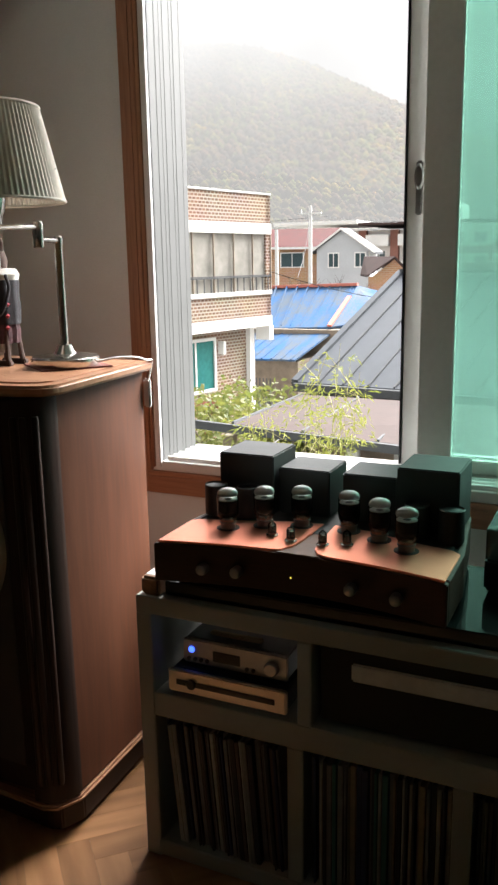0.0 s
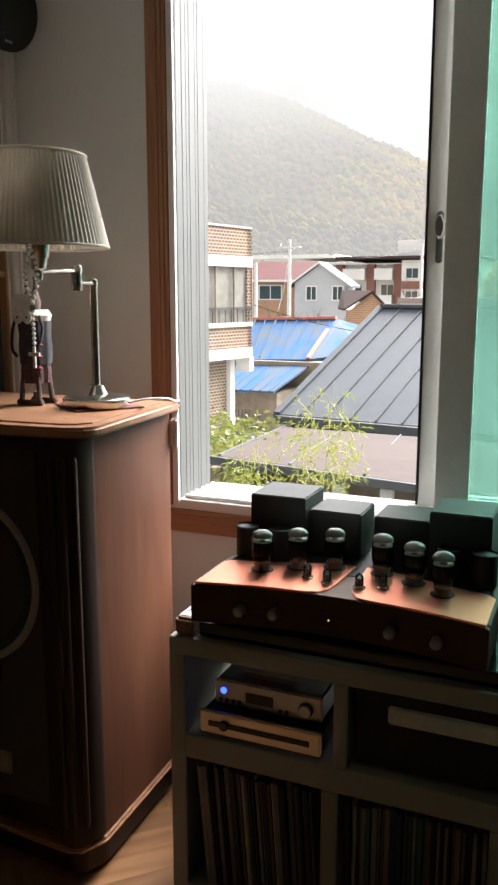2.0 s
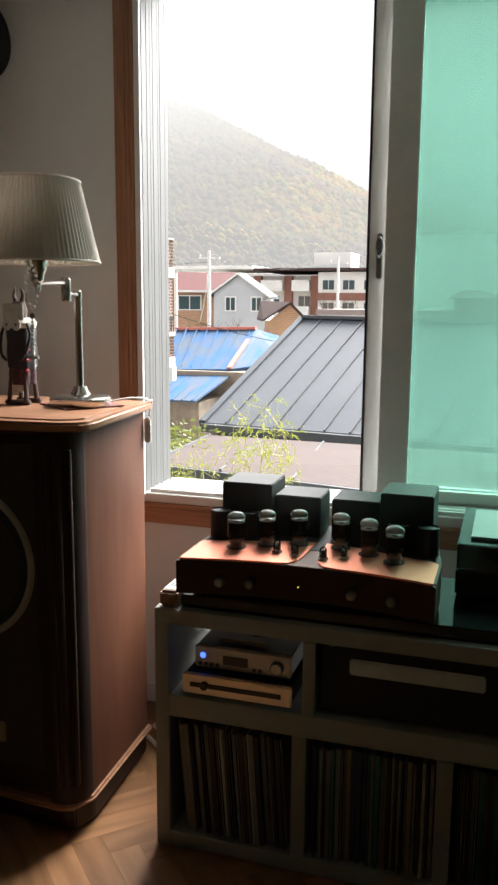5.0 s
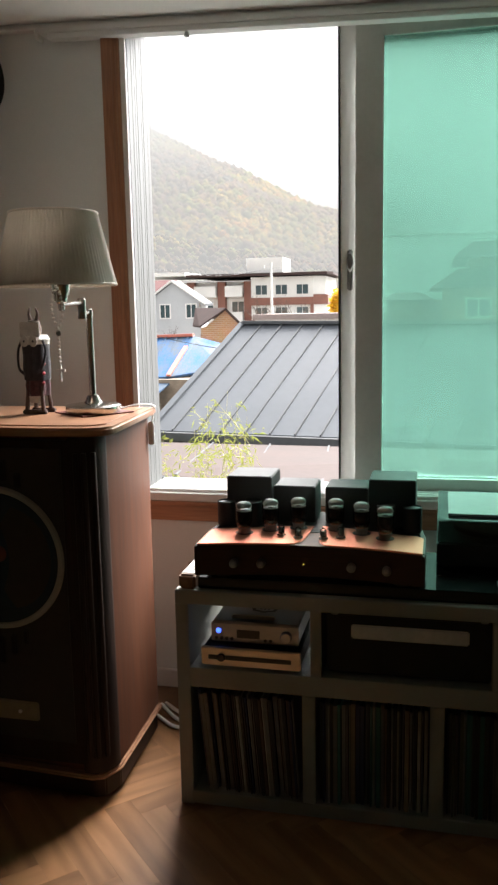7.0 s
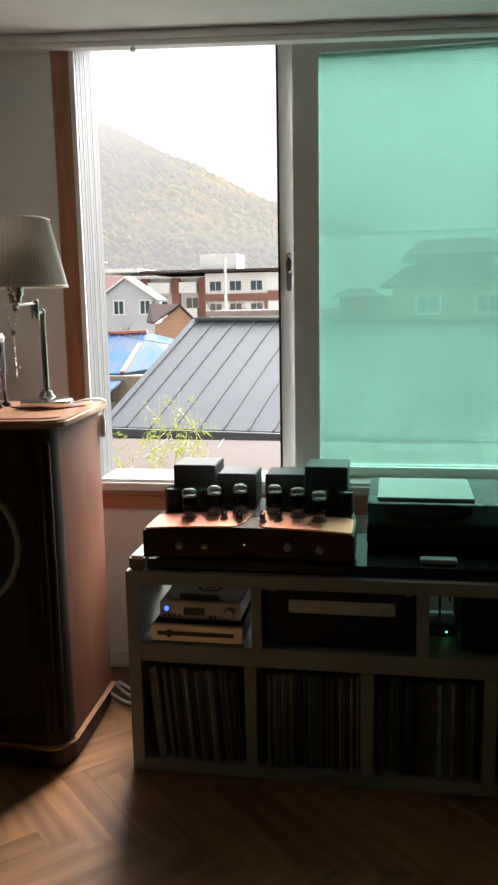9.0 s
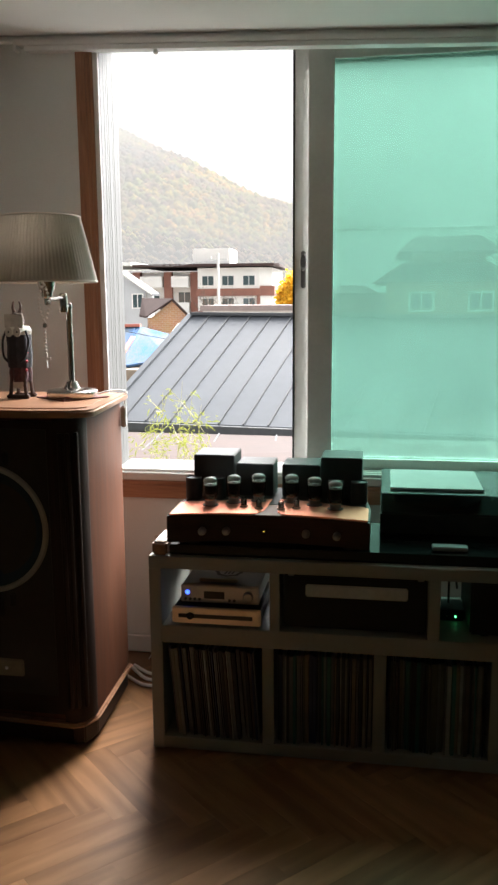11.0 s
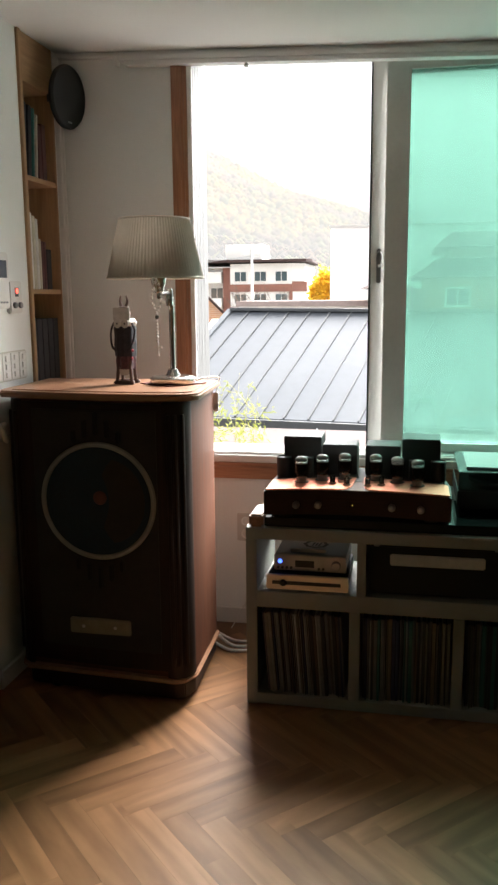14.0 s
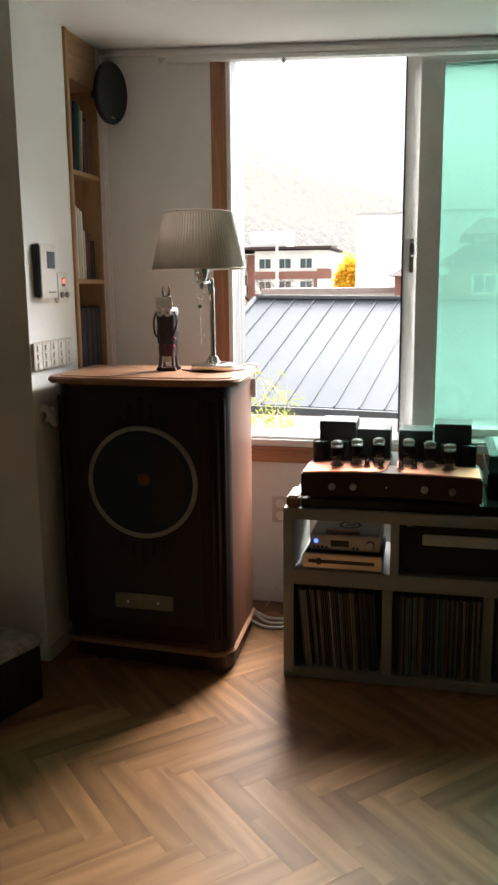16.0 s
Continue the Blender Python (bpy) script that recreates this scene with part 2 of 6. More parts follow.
BLACK_GLOSS = mat("black_glass", (0.010, 0.012, 0.012), 0.06, vary=0.1, bump=0.0)
BLACK_SATIN = mat("black_lacquer", (0.009, 0.010, 0.011), 0.5, vary=0.2, scale=12, bump=0.08, fine=300)
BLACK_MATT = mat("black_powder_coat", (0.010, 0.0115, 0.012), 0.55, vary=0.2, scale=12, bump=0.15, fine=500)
AMP_WOOD = wood("mahogany_front", (0.045, 0.016, 0.010), (0.022, 0.008, 0.005), 0.5, "x")
COPPER = mat("brushed_copper", (0.86, 0.32, 0.215), 0.36, 1.0, vary=0.04, scale=3, fine=40, bump=0.0)
STEEL = mat("brushed_nickel", (0.50, 0.485, 0.455), 0.17, 1.0, vary=0.08, scale=6, fine=80, bump=0.0)
CHROME = mat("getter_mirror", (0.93, 0.93, 0.93), 0.25, 0.25, vary=0.04, bump=0.0)
SILVER = mat("silver_aluminium", (0.31, 0.315, 0.33), 0.35, 0.9, vary=0.06, scale=5, fine=120, bump=0.04)
CHAMPAGNE = mat("champagne_aluminium", (0.52, 0.465, 0.40), 0.34, 1.0, vary=0.05, scale=5, fine=140, bump=0.03)
TUBE_GLASS = thin_glass("valve_glass")
SLEEVE = mat("laminated_sleeve", (0.42, 0.45, 0.44), 0.1, vary=0.05, bump=0.0)
KNOB = mat("dark_nickel", (0.30, 0.295, 0.285), 0.3, 0.9, vary=0.08, bump=0.0)
SMOKE = glass("smoked_acrylic", (0.28, 0.33, 0.32), 0.02)
PLATE = mat("valve_plate", (0.014, 0.015, 0.017), 0.5, 0.0, bump=0.0)
BAKELITE = mat("bakelite", (0.03, 0.022, 0.02), 0.35)
SHADE = thin_sheet(mat("pleated_linen", (0.72, 0.67, 0.60), 0.9, vary=0.05, scale=20, bump=0.15, fine=300), 0.3)
PAPER = mat("white_paper", (0.78, 0.77, 0.74), 0.8, vary=0.05)
PLASTIC = mat("white_plastic", (0.72, 0.71, 0.68), 0.4, vary=0.03, bump=0.02)
SCREEN = mat("grey_screen", (0.10, 0.12, 0.14), 0.15, bump=0)
LEATHER = mat("maroon_leather", (0.15, 0.04, 0.03), 0.6, vary=0.2, scale=30)
BLACK_SATIN.node_tree.nodes["Principled BSDF"].inputs["Specular IOR Level"].default_value = 0.65
for _m in (BLACK_MATT, BLACK_GLOSS, AMP_WOOD, WALNUT_DARK, PLATE):
    _m.node_tree.nodes["Principled BSDF"].inputs["Specular IOR Level"].default_value = 0.3
BLUE_LED, GREEN_LED, AMBER_LED = glow("blue_led", (0.03, 0.08, 1), 0.7), glow("green_led", (0.1, 1, 0.3), 0.8), glow("amber_led", (1, 0.75, 0.1), 0.2)
RED = mat("red_wool", (0.30, 0.03, 0.04), 0.9)
OAK = wood("shelf_oak", (0.50, 0.32, 0.17), (0.34, 0.20, 0.10), 0.45, "z")
OAK_Y = wood("shelf_oak_level", (0.50, 0.32, 0.17), (0.34, 0.20, 0.10), 0.45, "y")


# ---- building helpers ----
def thing(name, at, label, category, group="", kind=""):
    ob = new(name)
    ob.empty_display_size = 0.1
    ob.location = at
    return tagged(ob, label, category, group, kind)


def base_of(ob):
    v = Vector((0, 0, 0))
    while ob is not None:
        v += ob.location
        ob = ob.parent
    return v


def part(name, bm, material, parent=None, label="", smooth=False, at=None):
    """One mesh object out of a bmesh in world metres, under its thing or part."""
    o = base_of(parent) if at is None else Vector(at)
    me = bpy.data.meshes.new(name)
    bmesh.ops.translate(bm, verts=bm.verts, vec=-o)
    bmesh.ops.recalc_face_normals(bm, faces=bm.faces)
    bm.to_mesh(me)
    bm.free()
    for m in material if isinstance(material, (list, tuple)) else [material]:
        me.materials.append(m)
    if smooth:
        me.polygons.foreach_set("use_smooth", [True] * len(me.polygons))
        me.set_sharp_from_angle(angle=radians(38))
    ob = new(name, me)
    if parent is not None:
        ob.parent = parent
        ob.location = o - base_of(parent)
    else:
        ob.location = o
    return tagged(ob, label)


def box(x0, x1, y0, y1, z0, z1, bevel=0.0, bm=None, segments=2, slot=0):
    b = bmesh.new()
    bmesh.ops.create_cube(b, size=1)
    for v in b.verts:
        v.co = ((x0 + x1) / 2 + v.co.x * (x1 - x0), (y0 + y1) / 2 + v.co.y * (y1 - y0), (z0 + z1) / 2 + v.co.z * (z1 - z0))
    if bevel:
        bmesh.ops.bevel(b, geom=b.edges[:], offset=bevel, segments=segments, affect="EDGES")
    return merge(bm, b, slot)


def merge(bm, b, slot=0):
    for f in b.faces:
        f.material_index = slot
    if bm is None:
        return b
    me = bpy.data.meshes.new("scratch")
    b.to_mesh(me)
    b.free()
    bm.from_mesh(me)
    bpy.data.meshes.remove(me)
    return bm


def lathe(profile, at, axis="z", segments=32, bm=None, slot=0, flute=0.0, flutes=0, hollow=False):
    """Turns a profile of (radius, height) about an axis through at."""
    b = bmesh.new()
    rings = []
    for r, h in profile:
        ring = []
        for i in range(segments):
            a = 2 * math.pi * i / segments
            rr = r * (1 + flute * math.cos(flutes * a)) if r > 1e-6 else 1e-6
            p = Vector((rr * math.cos(a), rr * math.sin(a), h))
            if axis == "y":
                p = Vector((p.x, -p.z, p.y))
            elif axis == "x":
                p = Vector((p.z, p.x, p.y))
            ring.append(b.verts.new(p + Vector(at)))
        rings.append(ring)
    for r0, r1 in zip(rings, rings[1:] + rings[:1] if hollow else rings[1:]):
        for i in range(segments):
            b.faces.new((r0[i], r0[(i + 1) % segments], r1[(i + 1) % segments], r1[i]))
    for ring, flip in () if hollow else ((rings[0], True), (rings[-1], False)):
        b.faces.new(ring[::-1] if flip else ring)
    bmesh.ops.remove_doubles(b, verts=b.verts, dist=1e-5)
    return merge(bm, b, slot)


def prism(poly, z0, z1, bm=None, bevel=0.0, slot=0, segments=2):
    b = bmesh.new()
    lo = [b.verts.new((x, y, z0)) for x, y in poly]
    hi = [b.verts.new((x, y, z1)) for x, y in poly]
    b.faces.new(lo[::-1])
    b.faces.new(hi)
    for i in range(len(poly)):
        j = (i + 1) % len(poly)
        b.faces.new((lo[i], lo[j], hi[j], hi[i]))
    if bevel:
        bmesh.ops.bevel(b, geom=b.edges[:], offset=bevel, segments=segments, affect="EDGES")
    return merge(bm, b, slot)


def slab(points, thick, bm=None, slot=0):
    """A sheet through corner points, with thickness downwards."""
    b = bmesh.new()
    hi = [b.verts.new(p) for p in points]
    lo = [b.verts.new(Vector(p) - Vector((0, 0, thick))) for p in points]
    b.faces.new(hi)
    b.faces.new(lo[::-1])
    for i in range(len(points)):
        j = (i + 1) % len(points)
        b.faces.new((hi[i], lo[i], lo[j], hi[j]))
    return merge(bm, b, slot)


def bar(p, q, w, h, bm=None, slot=0):
    """A straight bar of width w and height h from p to q."""
    p, q = Vector(p), Vector(q)
    d = (q - p).normalized()
    s = d.cross(Vector((0, 0, 1)))
    s = s.normalized() if s.length > 1e-3 else Vector((1, 0, 0))
    u = s.cross(d).normalized()
    b = bmesh.new()
    vs = [b.verts.new(e + s * (w / 2 * i) + u * (h / 2 * j)) for e in (p, q) for i, j in ((-1, -1), (1, -1), (1, 1), (-1, 1))]
    for f in ((0, 1, 2, 3), (7, 6, 5, 4), (0, 4, 5, 1), (1, 5, 6, 2), (2, 6, 7, 3), (3, 7, 4, 0)):
        b.faces.new([vs[i] for i in f])
    return merge(bm, b, slot)


def tube(points, r, bm=None, segments=8, slot=0, taper=1.0):
    """A round cord through points."""
    b = bmesh.new()
    pts = [Vector(p) for p in points]
    rings = []
    for i, p in enumerate(pts):
        d = (pts[min(i + 1, len(pts) - 1)] - pts[max(i - 1, 0)]).normalized()
        s = d.orthogonal().normalized() if i == 0 else (rings_s - d * rings_s.dot(d)).normalized()
        rings_s = s
        u = d.cross(s)
        rr = r * (1 + (taper - 1) * i / (len(pts) - 1))
        rings.append([b.verts.new(p + rr * (math.cos(2 * math.pi * k / segments) * s + math.sin(2 * math.pi * k / segments) * u)) for k in range(segments)])
    for a, c in zip(rings, rings[1:]):
        for k in range(segments):
            b.faces.new((a[k], a[(k + 1) % segments], c[(k + 1) % segments], c[k]))
    b.faces.new(rings[0][::-1])
    b.faces.new(rings[-1])
    return merge(bm, b, slot)


def curve_points(points, steps=6):
    """A smooth line through points (Catmull-Rom)."""
    P = [Vector(p) for p in points]
    P = [2 * P[0] - P[1], *P, 2 * P[-1] - P[-2]]
    out = []
    for a, b, c, d in zip(P, P[1:], P[2:], P[3:]):
        for k in range(steps):
            t = k / steps
            out.append(0.5 * ((2 * b) + (c - a) * t + (2 * a - 5 * b + 4 * c - d) * t * t + (3 * b - a - 3 * c + d) * t ** 3))
    out.append(P[-2])
    return out


def struct(name, bm, material, label, category, smooth=False):
    return tagged(part(name, bm, material, None, "", smooth), label, category, "", "structure")



# ---- room ----
WY, LX, CZ = 0.57, -0.86, 2.546           # window wall, west wall, ceiling at the west wall
SAG = 0.036                               # the ceiling drops slightly eastwards
WX0, WX1, WZ0, WZ1 = -0.285, 1.75, 0.78, 2.575   # window opening
RX, BY = 4.2, -8.0

struct("wall_north", box(-2.6, WX0, WY, WY + 0.26, 0, CZ + 0.2), WALL, "pale grey papered wall beside the window", "wall")
b = box(WX0, WX1, WY, WY + 0.26, 0, WZ0)
struct("wall_north_sill", b, WALL, "pale grey papered wall under the window", "wall")
struct("wall_north_head", box(WX0, WX1, WY, WY + 0.26, WZ1, CZ + 0.2), WALL, "papered strip of wall over the window", "wall")
struct("wall_north_east", box(WX1, RX, WY, WY + 0.26, 0, CZ + 0.2), WALL, "papered wall past the window", "wall")
NICHE0, NICHE1 = 0.175, 0.49
struct("wall_west_pier", box(LX - 0.5, LX, -0.262, NICHE0, 0, CZ + 0.1), WALL_WHITE, "white papered wall end with switches on it", "wall")
struct("wall_west_corner", box(LX - 0.5, LX, NICHE1, WY, 0, CZ + 0.1), WALL_WHITE, "narrow white wall strip in the corner", "wall")
struct("wall_west_back", box(LX - 0.5, LX - 0.26, NICHE0, NICHE1, 0, CZ + 0.1), WALL_WHITE, "wall behind the book niche", "wall")
struct("wall_west_far", box(-2.6, LX - 0.5, -0.262, -0.112, 0, CZ + 0.1), WALL, "papered return wall in shade", "wall")
struct("wall_west_side", box(-2.75, -2.6, BY, WY, 0, CZ + 0.1), WALL_FAR, "plain pale grey side wall", "wall")
struct("wall_east", box(RX, RX + 0.15, BY, WY + 0.26, 0, CZ + 0.1), WALL_FAR, "plain pale grey side wall", "wall")
struct("wall_south", box(-2.75, RX + 0.15, BY - 0.15, BY, 0, CZ + 0.1), WALL_FAR, "plain pale grey wall opposite the window", "wall")
# eave and the wall under it are unseen, added to block steep sky light
struct("added_eave", box(-3.0, RX + 0.5, WY + 0.26, WY + 0.5, 3.36, 3.5), PLASTER_EAVE, "short unseen eave added to cut steep sky light", "eave")
struct("wall_upper", box(-3.0, RX + 0.5, WY, WY + 0.26, CZ + 0.2, 3.5), PLASTER_EAVE, "unseen outer wall added up to the eave", "wall")


def sagged(b):
    """Lets a level piece follow the ceiling's slight slope."""
    for v in b.verts:
        v.co.z -= SAG * (v.co.x - LX)
    return b


struct("ceiling", sagged(box(-2.75, RX + 0.15, BY - 0.15, WY, CZ, CZ + 0.2)), CEIL, "flat white papered ceiling", "ceiling")
# crown moulding with a shadow groove over it, and a curtain rail under it
b = box(-2.6, RX, WY - 0.035, WY, CZ - 0.008, CZ + 0.01)
box(-2.6, RX, WY - 0.042, WY, CZ - 0.022, CZ - 0.008, 0.003, b)
struct("trim_crown", sagged(b), TRIM_WHITE, "white crown moulding under the ceiling", "moulding")
rail = thing("curtain_rail", (1.1, WY - 0.04, CZ - 0.09), "white metal curtain rail above the window", "curtain rail")
b = box(-0.575, RX, WY - 0.056, WY, CZ - 0.040, CZ - 0.0225, 0.002)
box(-0.545, RX, WY - 0.050, WY, CZ - 0.058, CZ - 0.0405, 0.002, b)
part("track", sagged(b), TRIM_WHITE, rail)
part("end_cap", sagged(box(-0.588, -0.576, WY - 0.060, WY - 0.004, CZ - 0.060, CZ - 0.0228, 0.004)), TRIM_WHITE, rail)
part("glider", lathe([(0.008, 0), (0.01, 0.004), (0.01, 0.01), (0.006, 0.016)], (-0.02, 0.535, CZ - 0.1045), segments=12), TRIM_WHITE, rail, smooth=True)

struct("baseboard", box(-2.6, RX, WY - 0.012, WY, 0, 0.075, 0.003), TRIM_WHITE, "low white baseboard along the window wall", "baseboard")
struct("baseboard_west", box(LX, LX + 0.012, -0.262, WY - 0.013, 0, 0.075, 0.003), TRIM_WHITE, "low white baseboard on the wall end", "baseboard")
b = bmesh.new()
for i, (o, d) in enumerate(((0.0, 0.022), (0.02, 0.014), (0.036, 0.02), (0.05, 0.01))):
    box(LX, LX + d, WY - 0.072 + o, WY - 0.072 + o + 0.018, 0.076, CZ - 0.026, 0.003, b)
struct("trim_corner", b, TRIM_WHITE, "white fluted trim in the room corner", "moulding")

# ---- window ----
CY = WY - 0.02
win = thing("window_1", ((WX0 + WX1) / 2, WY, WZ0), "wide sliding window, slid ajar, with brown wooden casing", "window", "", "structure")
b = box(WX0 - 0.066, WX0 - 0.024, CY, WY, WZ0 - 0.085, WZ1 + 0.02, 0.003)
box(WX0 - 0.026, WX0 - 0.012, CY + 0.004, WY + 0.004, WZ0 - 0.012, WZ1, 0.002, b)
box(WX0 - 0.012, WX0, CY + 0.007, WY + 0.02, WZ0, WZ1, 0.002, b)
part("casing", b, CASING, win, "brown stained wooden casing")
b = box(WX0 - 0.0235, WX1 + 0.07, CY, WY, WZ0 - 0.085, WZ0 - 0.028, 0.003)
box(WX0 - 0.0235, WX1 + 0.07, CY + 0.004, WY + 0.004, WZ0 - 0.0275, WZ0 - 0.0125, 0.002, b)
part("casing_sill", b, CASING_H, win, "brown stained wooden casing")
part("casing", box(WX1, WX1 + 0.07, CY, WY, WZ0 - 0.0125, WZ1 + 0.02, 0.003), CASING, win)
# deep white frame with its tracks; the jamb's daylit side is coloured dark
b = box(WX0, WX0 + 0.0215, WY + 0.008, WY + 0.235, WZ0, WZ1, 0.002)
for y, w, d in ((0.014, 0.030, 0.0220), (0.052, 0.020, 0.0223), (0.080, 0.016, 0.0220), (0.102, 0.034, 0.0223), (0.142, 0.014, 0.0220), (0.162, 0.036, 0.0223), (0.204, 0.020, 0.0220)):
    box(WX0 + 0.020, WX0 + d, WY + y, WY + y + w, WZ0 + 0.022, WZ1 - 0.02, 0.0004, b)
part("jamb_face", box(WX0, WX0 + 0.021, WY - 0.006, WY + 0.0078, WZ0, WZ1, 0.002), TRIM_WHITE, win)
part("jamb", b, JAMB, win, "white ridged window jamb, coloured dark against strong daylight")
part("jamb", box(WX1 - 0.022, WX1, WY + 0.002, WY + 0.235, WZ0, WZ1, 0.002), PVC, win)
b = box(WX0 + 0.0225, WX1 - 0.0225, WY - 0.004, WY + 0.235, WZ0 - 0.012, WZ0 + 0.02, 0.002)
for y in (0.012, 0.05, 0.085, 0.13, 0.165, 0.205):
    box(WX0 + 0.035, WX1 - 0.0225, WY + y, WY + y + 0.012, WZ0 + 0.018, WZ0 + 0.034, 0.002, b)
part("window_sill", b, PVC, win, "white ridged sliding track")
part("head", box(WX0 + 0.0225, WX1 - 0.0225, WY + 0.002, WY + 0.235, WZ1 - 0.02, WZ1, 0.002), PVC, win)


def sash(x0, x1, y, stile, mats, milk):
    s = part("sash", box(x0, x0 + stile, y, y + 0.035, WZ0 + 0.036, WZ1 - 0.022, 0.004), mats, win)
    for name, q in (("stile", (x1 - stile, x1, y, y + 0.035, WZ0 + 0.036, WZ1 - 0.022)), ("rail", (x0 + stile, x1 - stile, y + 0.002, y + 0.033, WZ0 + 0.036, WZ0 + 0.075)),
                    ("rail", (x0 + stile, x1 - stile, y + 0.002, y + 0.033, 2.435, WZ1 - 0.022))):
        part(name, box(*q, 0.003), mats, s)
    p = part("pane", box(x0 + stile - 0.004, x1 - stile + 0.004, y + 0.015, y + 0.02, WZ0 + 0.07, 2.44), milk, s, "mint tinted filmed glass" if milk is MINT else "clear glass")
    p.visible_shadow = milk is MINT
    return s


outer = sash(0.49, 1.66, 0.745, 0.085, PVC, FAINT)
LATCH = mat("dull_zinc", (0.22, 0.22, 0.21), 0.35, 0.7, bump=0.02)
inner = sash(0.552, 1.72, 0.69, 0.10, PVC_GREY, MINT)
lk = part("lock", box(0.518, 0.538, 0.736, 0.7445, 1.56, 1.71, 0.004), LATCH, outer, "dark metal sash lock")
b = lathe([(0.009, 0), (0.013, 0.004), (0.014, 0.012), (0.011, 0.02), (0.0, 0.022)], (0, 0, 0), "y", 24)
for v in b.verts:
    v.co = (0.530 + v.co.x, 0.736 + v.co.y, 1.665 + v.co.z * 2.6)
part("latch", b, LATCH, lk, smooth=True)
part("gasket", box(0.484, 0.4895, 0.742, 0.79, WZ0 + 0.036, WZ1 - 0.022), BLACK_MATT, win)

# ---- ground floor of the room ----
floor_base = struct("floor", box(-2.75, RX + 0.15, BY - 0.15, WY + 0.26, -0.12, -0.004), JOINT, "warm brown oak herringbone parquet floor", "floor")


# ---- the big loudspeaker ----
def loudspeaker():
    sp = thing("floor_loudspeaker", (-0.42, 0.0, 0), "large walnut floor loudspeaker with round dark driver behind cloth", "loudspeaker")
    body = [(-0.735, -0.203), (-0.15, -0.245), (-0.118, -0.232), (-0.092, -0.17), (-0.105, 0.225), (-0.785, 0.225), (-0.795, -0.13), (-0.768, -0.19)]
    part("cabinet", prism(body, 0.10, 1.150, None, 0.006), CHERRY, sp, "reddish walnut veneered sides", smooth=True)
    # bowed front panel carrying the cloth
    fx = [(-0.735 + 0.585 * i / 12, -0.214 - 0.04 * i / 12 - 0.012 * math.sin(math.pi * i / 12)) for i in range(13)]
    poly = fx + [(-0.15, -0.2455), (-0.735, -0.2035)]
    part("front_panel", prism(poly, 0.13, 1.135), WALNUT_DARK, sp, "dark walnut front frame")
    fx2 = [(x, y - 0.006) for x, y in fx[1:-1]]
    part("grille", prism(fx2 + [(x, y + 0.004) for x, y in reversed(fx2)], 0.20, 1.11), GRILLE, sp, "dark brown grille cloth")
    # fluted corners
    for x, y in ((-0.150, -0.264), (-0.128, -0.258), (-0.106, -0.240), (-0.752, -0.220), (-0.781, -0.194)):
        part("corner_flute", lathe([(0.007, 0.16), (0.009, 0.17), (0.009, 1.09), (0.007, 1.10)], (x, y, 0), segments=10), WALNUT_DARK, sp, smooth=True)
    for pts in ([(-0.178, -0.262), (-0.140, -0.263), (-0.108, -0.243), (-0.0885, -0.196), (-0.0890, -0.176), (-0.100, -0.176), (-0.15, -0.244)],
                [(-0.745, -0.19), (-0.803, -0.13), (-0.796, -0.165), (-0.778, -0.20), (-0.748, -0.221), (-0.725, -0.221)]):
        part("corner_post", prism(pts, 0.105, 1.145, None, 0.003), WALNUT_DARK, sp, "dark walnut corner post", smooth=True)
    # top board
    top = [(-0.822, -0.20), (-0.802, -0.24), (-0.62, -0.268), (-0.42, -0.283), (-0.24, -0.288), (-0.10, -0.278), (-0.062, -0.262), (-0.040, -0.225), (-0.078, 0.235), (-0.822, 0.235)]
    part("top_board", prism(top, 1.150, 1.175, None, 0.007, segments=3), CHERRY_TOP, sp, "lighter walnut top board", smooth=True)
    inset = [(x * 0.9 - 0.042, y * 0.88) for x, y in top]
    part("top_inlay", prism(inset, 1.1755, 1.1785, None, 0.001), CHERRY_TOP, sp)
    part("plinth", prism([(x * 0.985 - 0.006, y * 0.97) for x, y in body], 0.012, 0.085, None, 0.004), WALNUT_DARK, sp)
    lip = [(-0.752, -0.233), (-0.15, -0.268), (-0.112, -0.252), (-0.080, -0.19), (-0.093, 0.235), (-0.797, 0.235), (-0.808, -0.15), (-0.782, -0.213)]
    # the pale top veneer paints the bright highlight along this lip
    part("plinth_moulding", prism(lip, 0.085, 0.1005, None, 0.006), CHERRY_TOP, sp, "rounded plinth moulding, its highlight put into paler veneer", smooth=True)
    for x, y in ((-0.66, -0.16), (-0.16, -0.18), (-0.66, 0.18), (-0.16, 0.18)):
        part("foot", lathe([(0.03, 0), (0.032, 0.004), (0.028, 0.0118)], (x, y, 0), segments=16), BLACK_MATT, sp)
    c = Vector((-0.424, -0.252, 0.776))
    drv = part("driver", lathe([(0.203, 0.0), (0.203, 0.010), (0.196, 0.012), (0.165, 0.004), (0.10, 0.002), (0.06, 0.003), (0.0, 0.004)], c, "y", 48), CONE, sp, "black round driver cone", smooth=True)
    part("ring", lathe([(0.202, -0.002), (0.219, -0.002), (0.221, 0.010), (0.216, 0.017), (0.206, 0.017), (0.202, 0.012)], c, "y", 64, hollow=True), RING, drv, "bronze coloured ring", smooth=True)
    part("dust_cap", lathe([(0.026, 0.004), (0.022, 0.010), (0.012, 0.014), (0.0, 0.015)], c + Vector((0.005, 0, 0.012)), "y", 24), DUST, drv, "dull copper centre cap", smooth=True)
    for up in (1, -1):
        for k in (-2, -1, 0, 1, 2):
            h = 0.045 + 0.02 * (2 - abs(k))
            z = c.z + up * (0.234 + 0.006 * (2 - abs(k)) - 0.012 * k * k * 0.35)
            x = c.x + k * 0.043
            z0, z1 = (z, z + h) if up > 0 else (z - h, z)
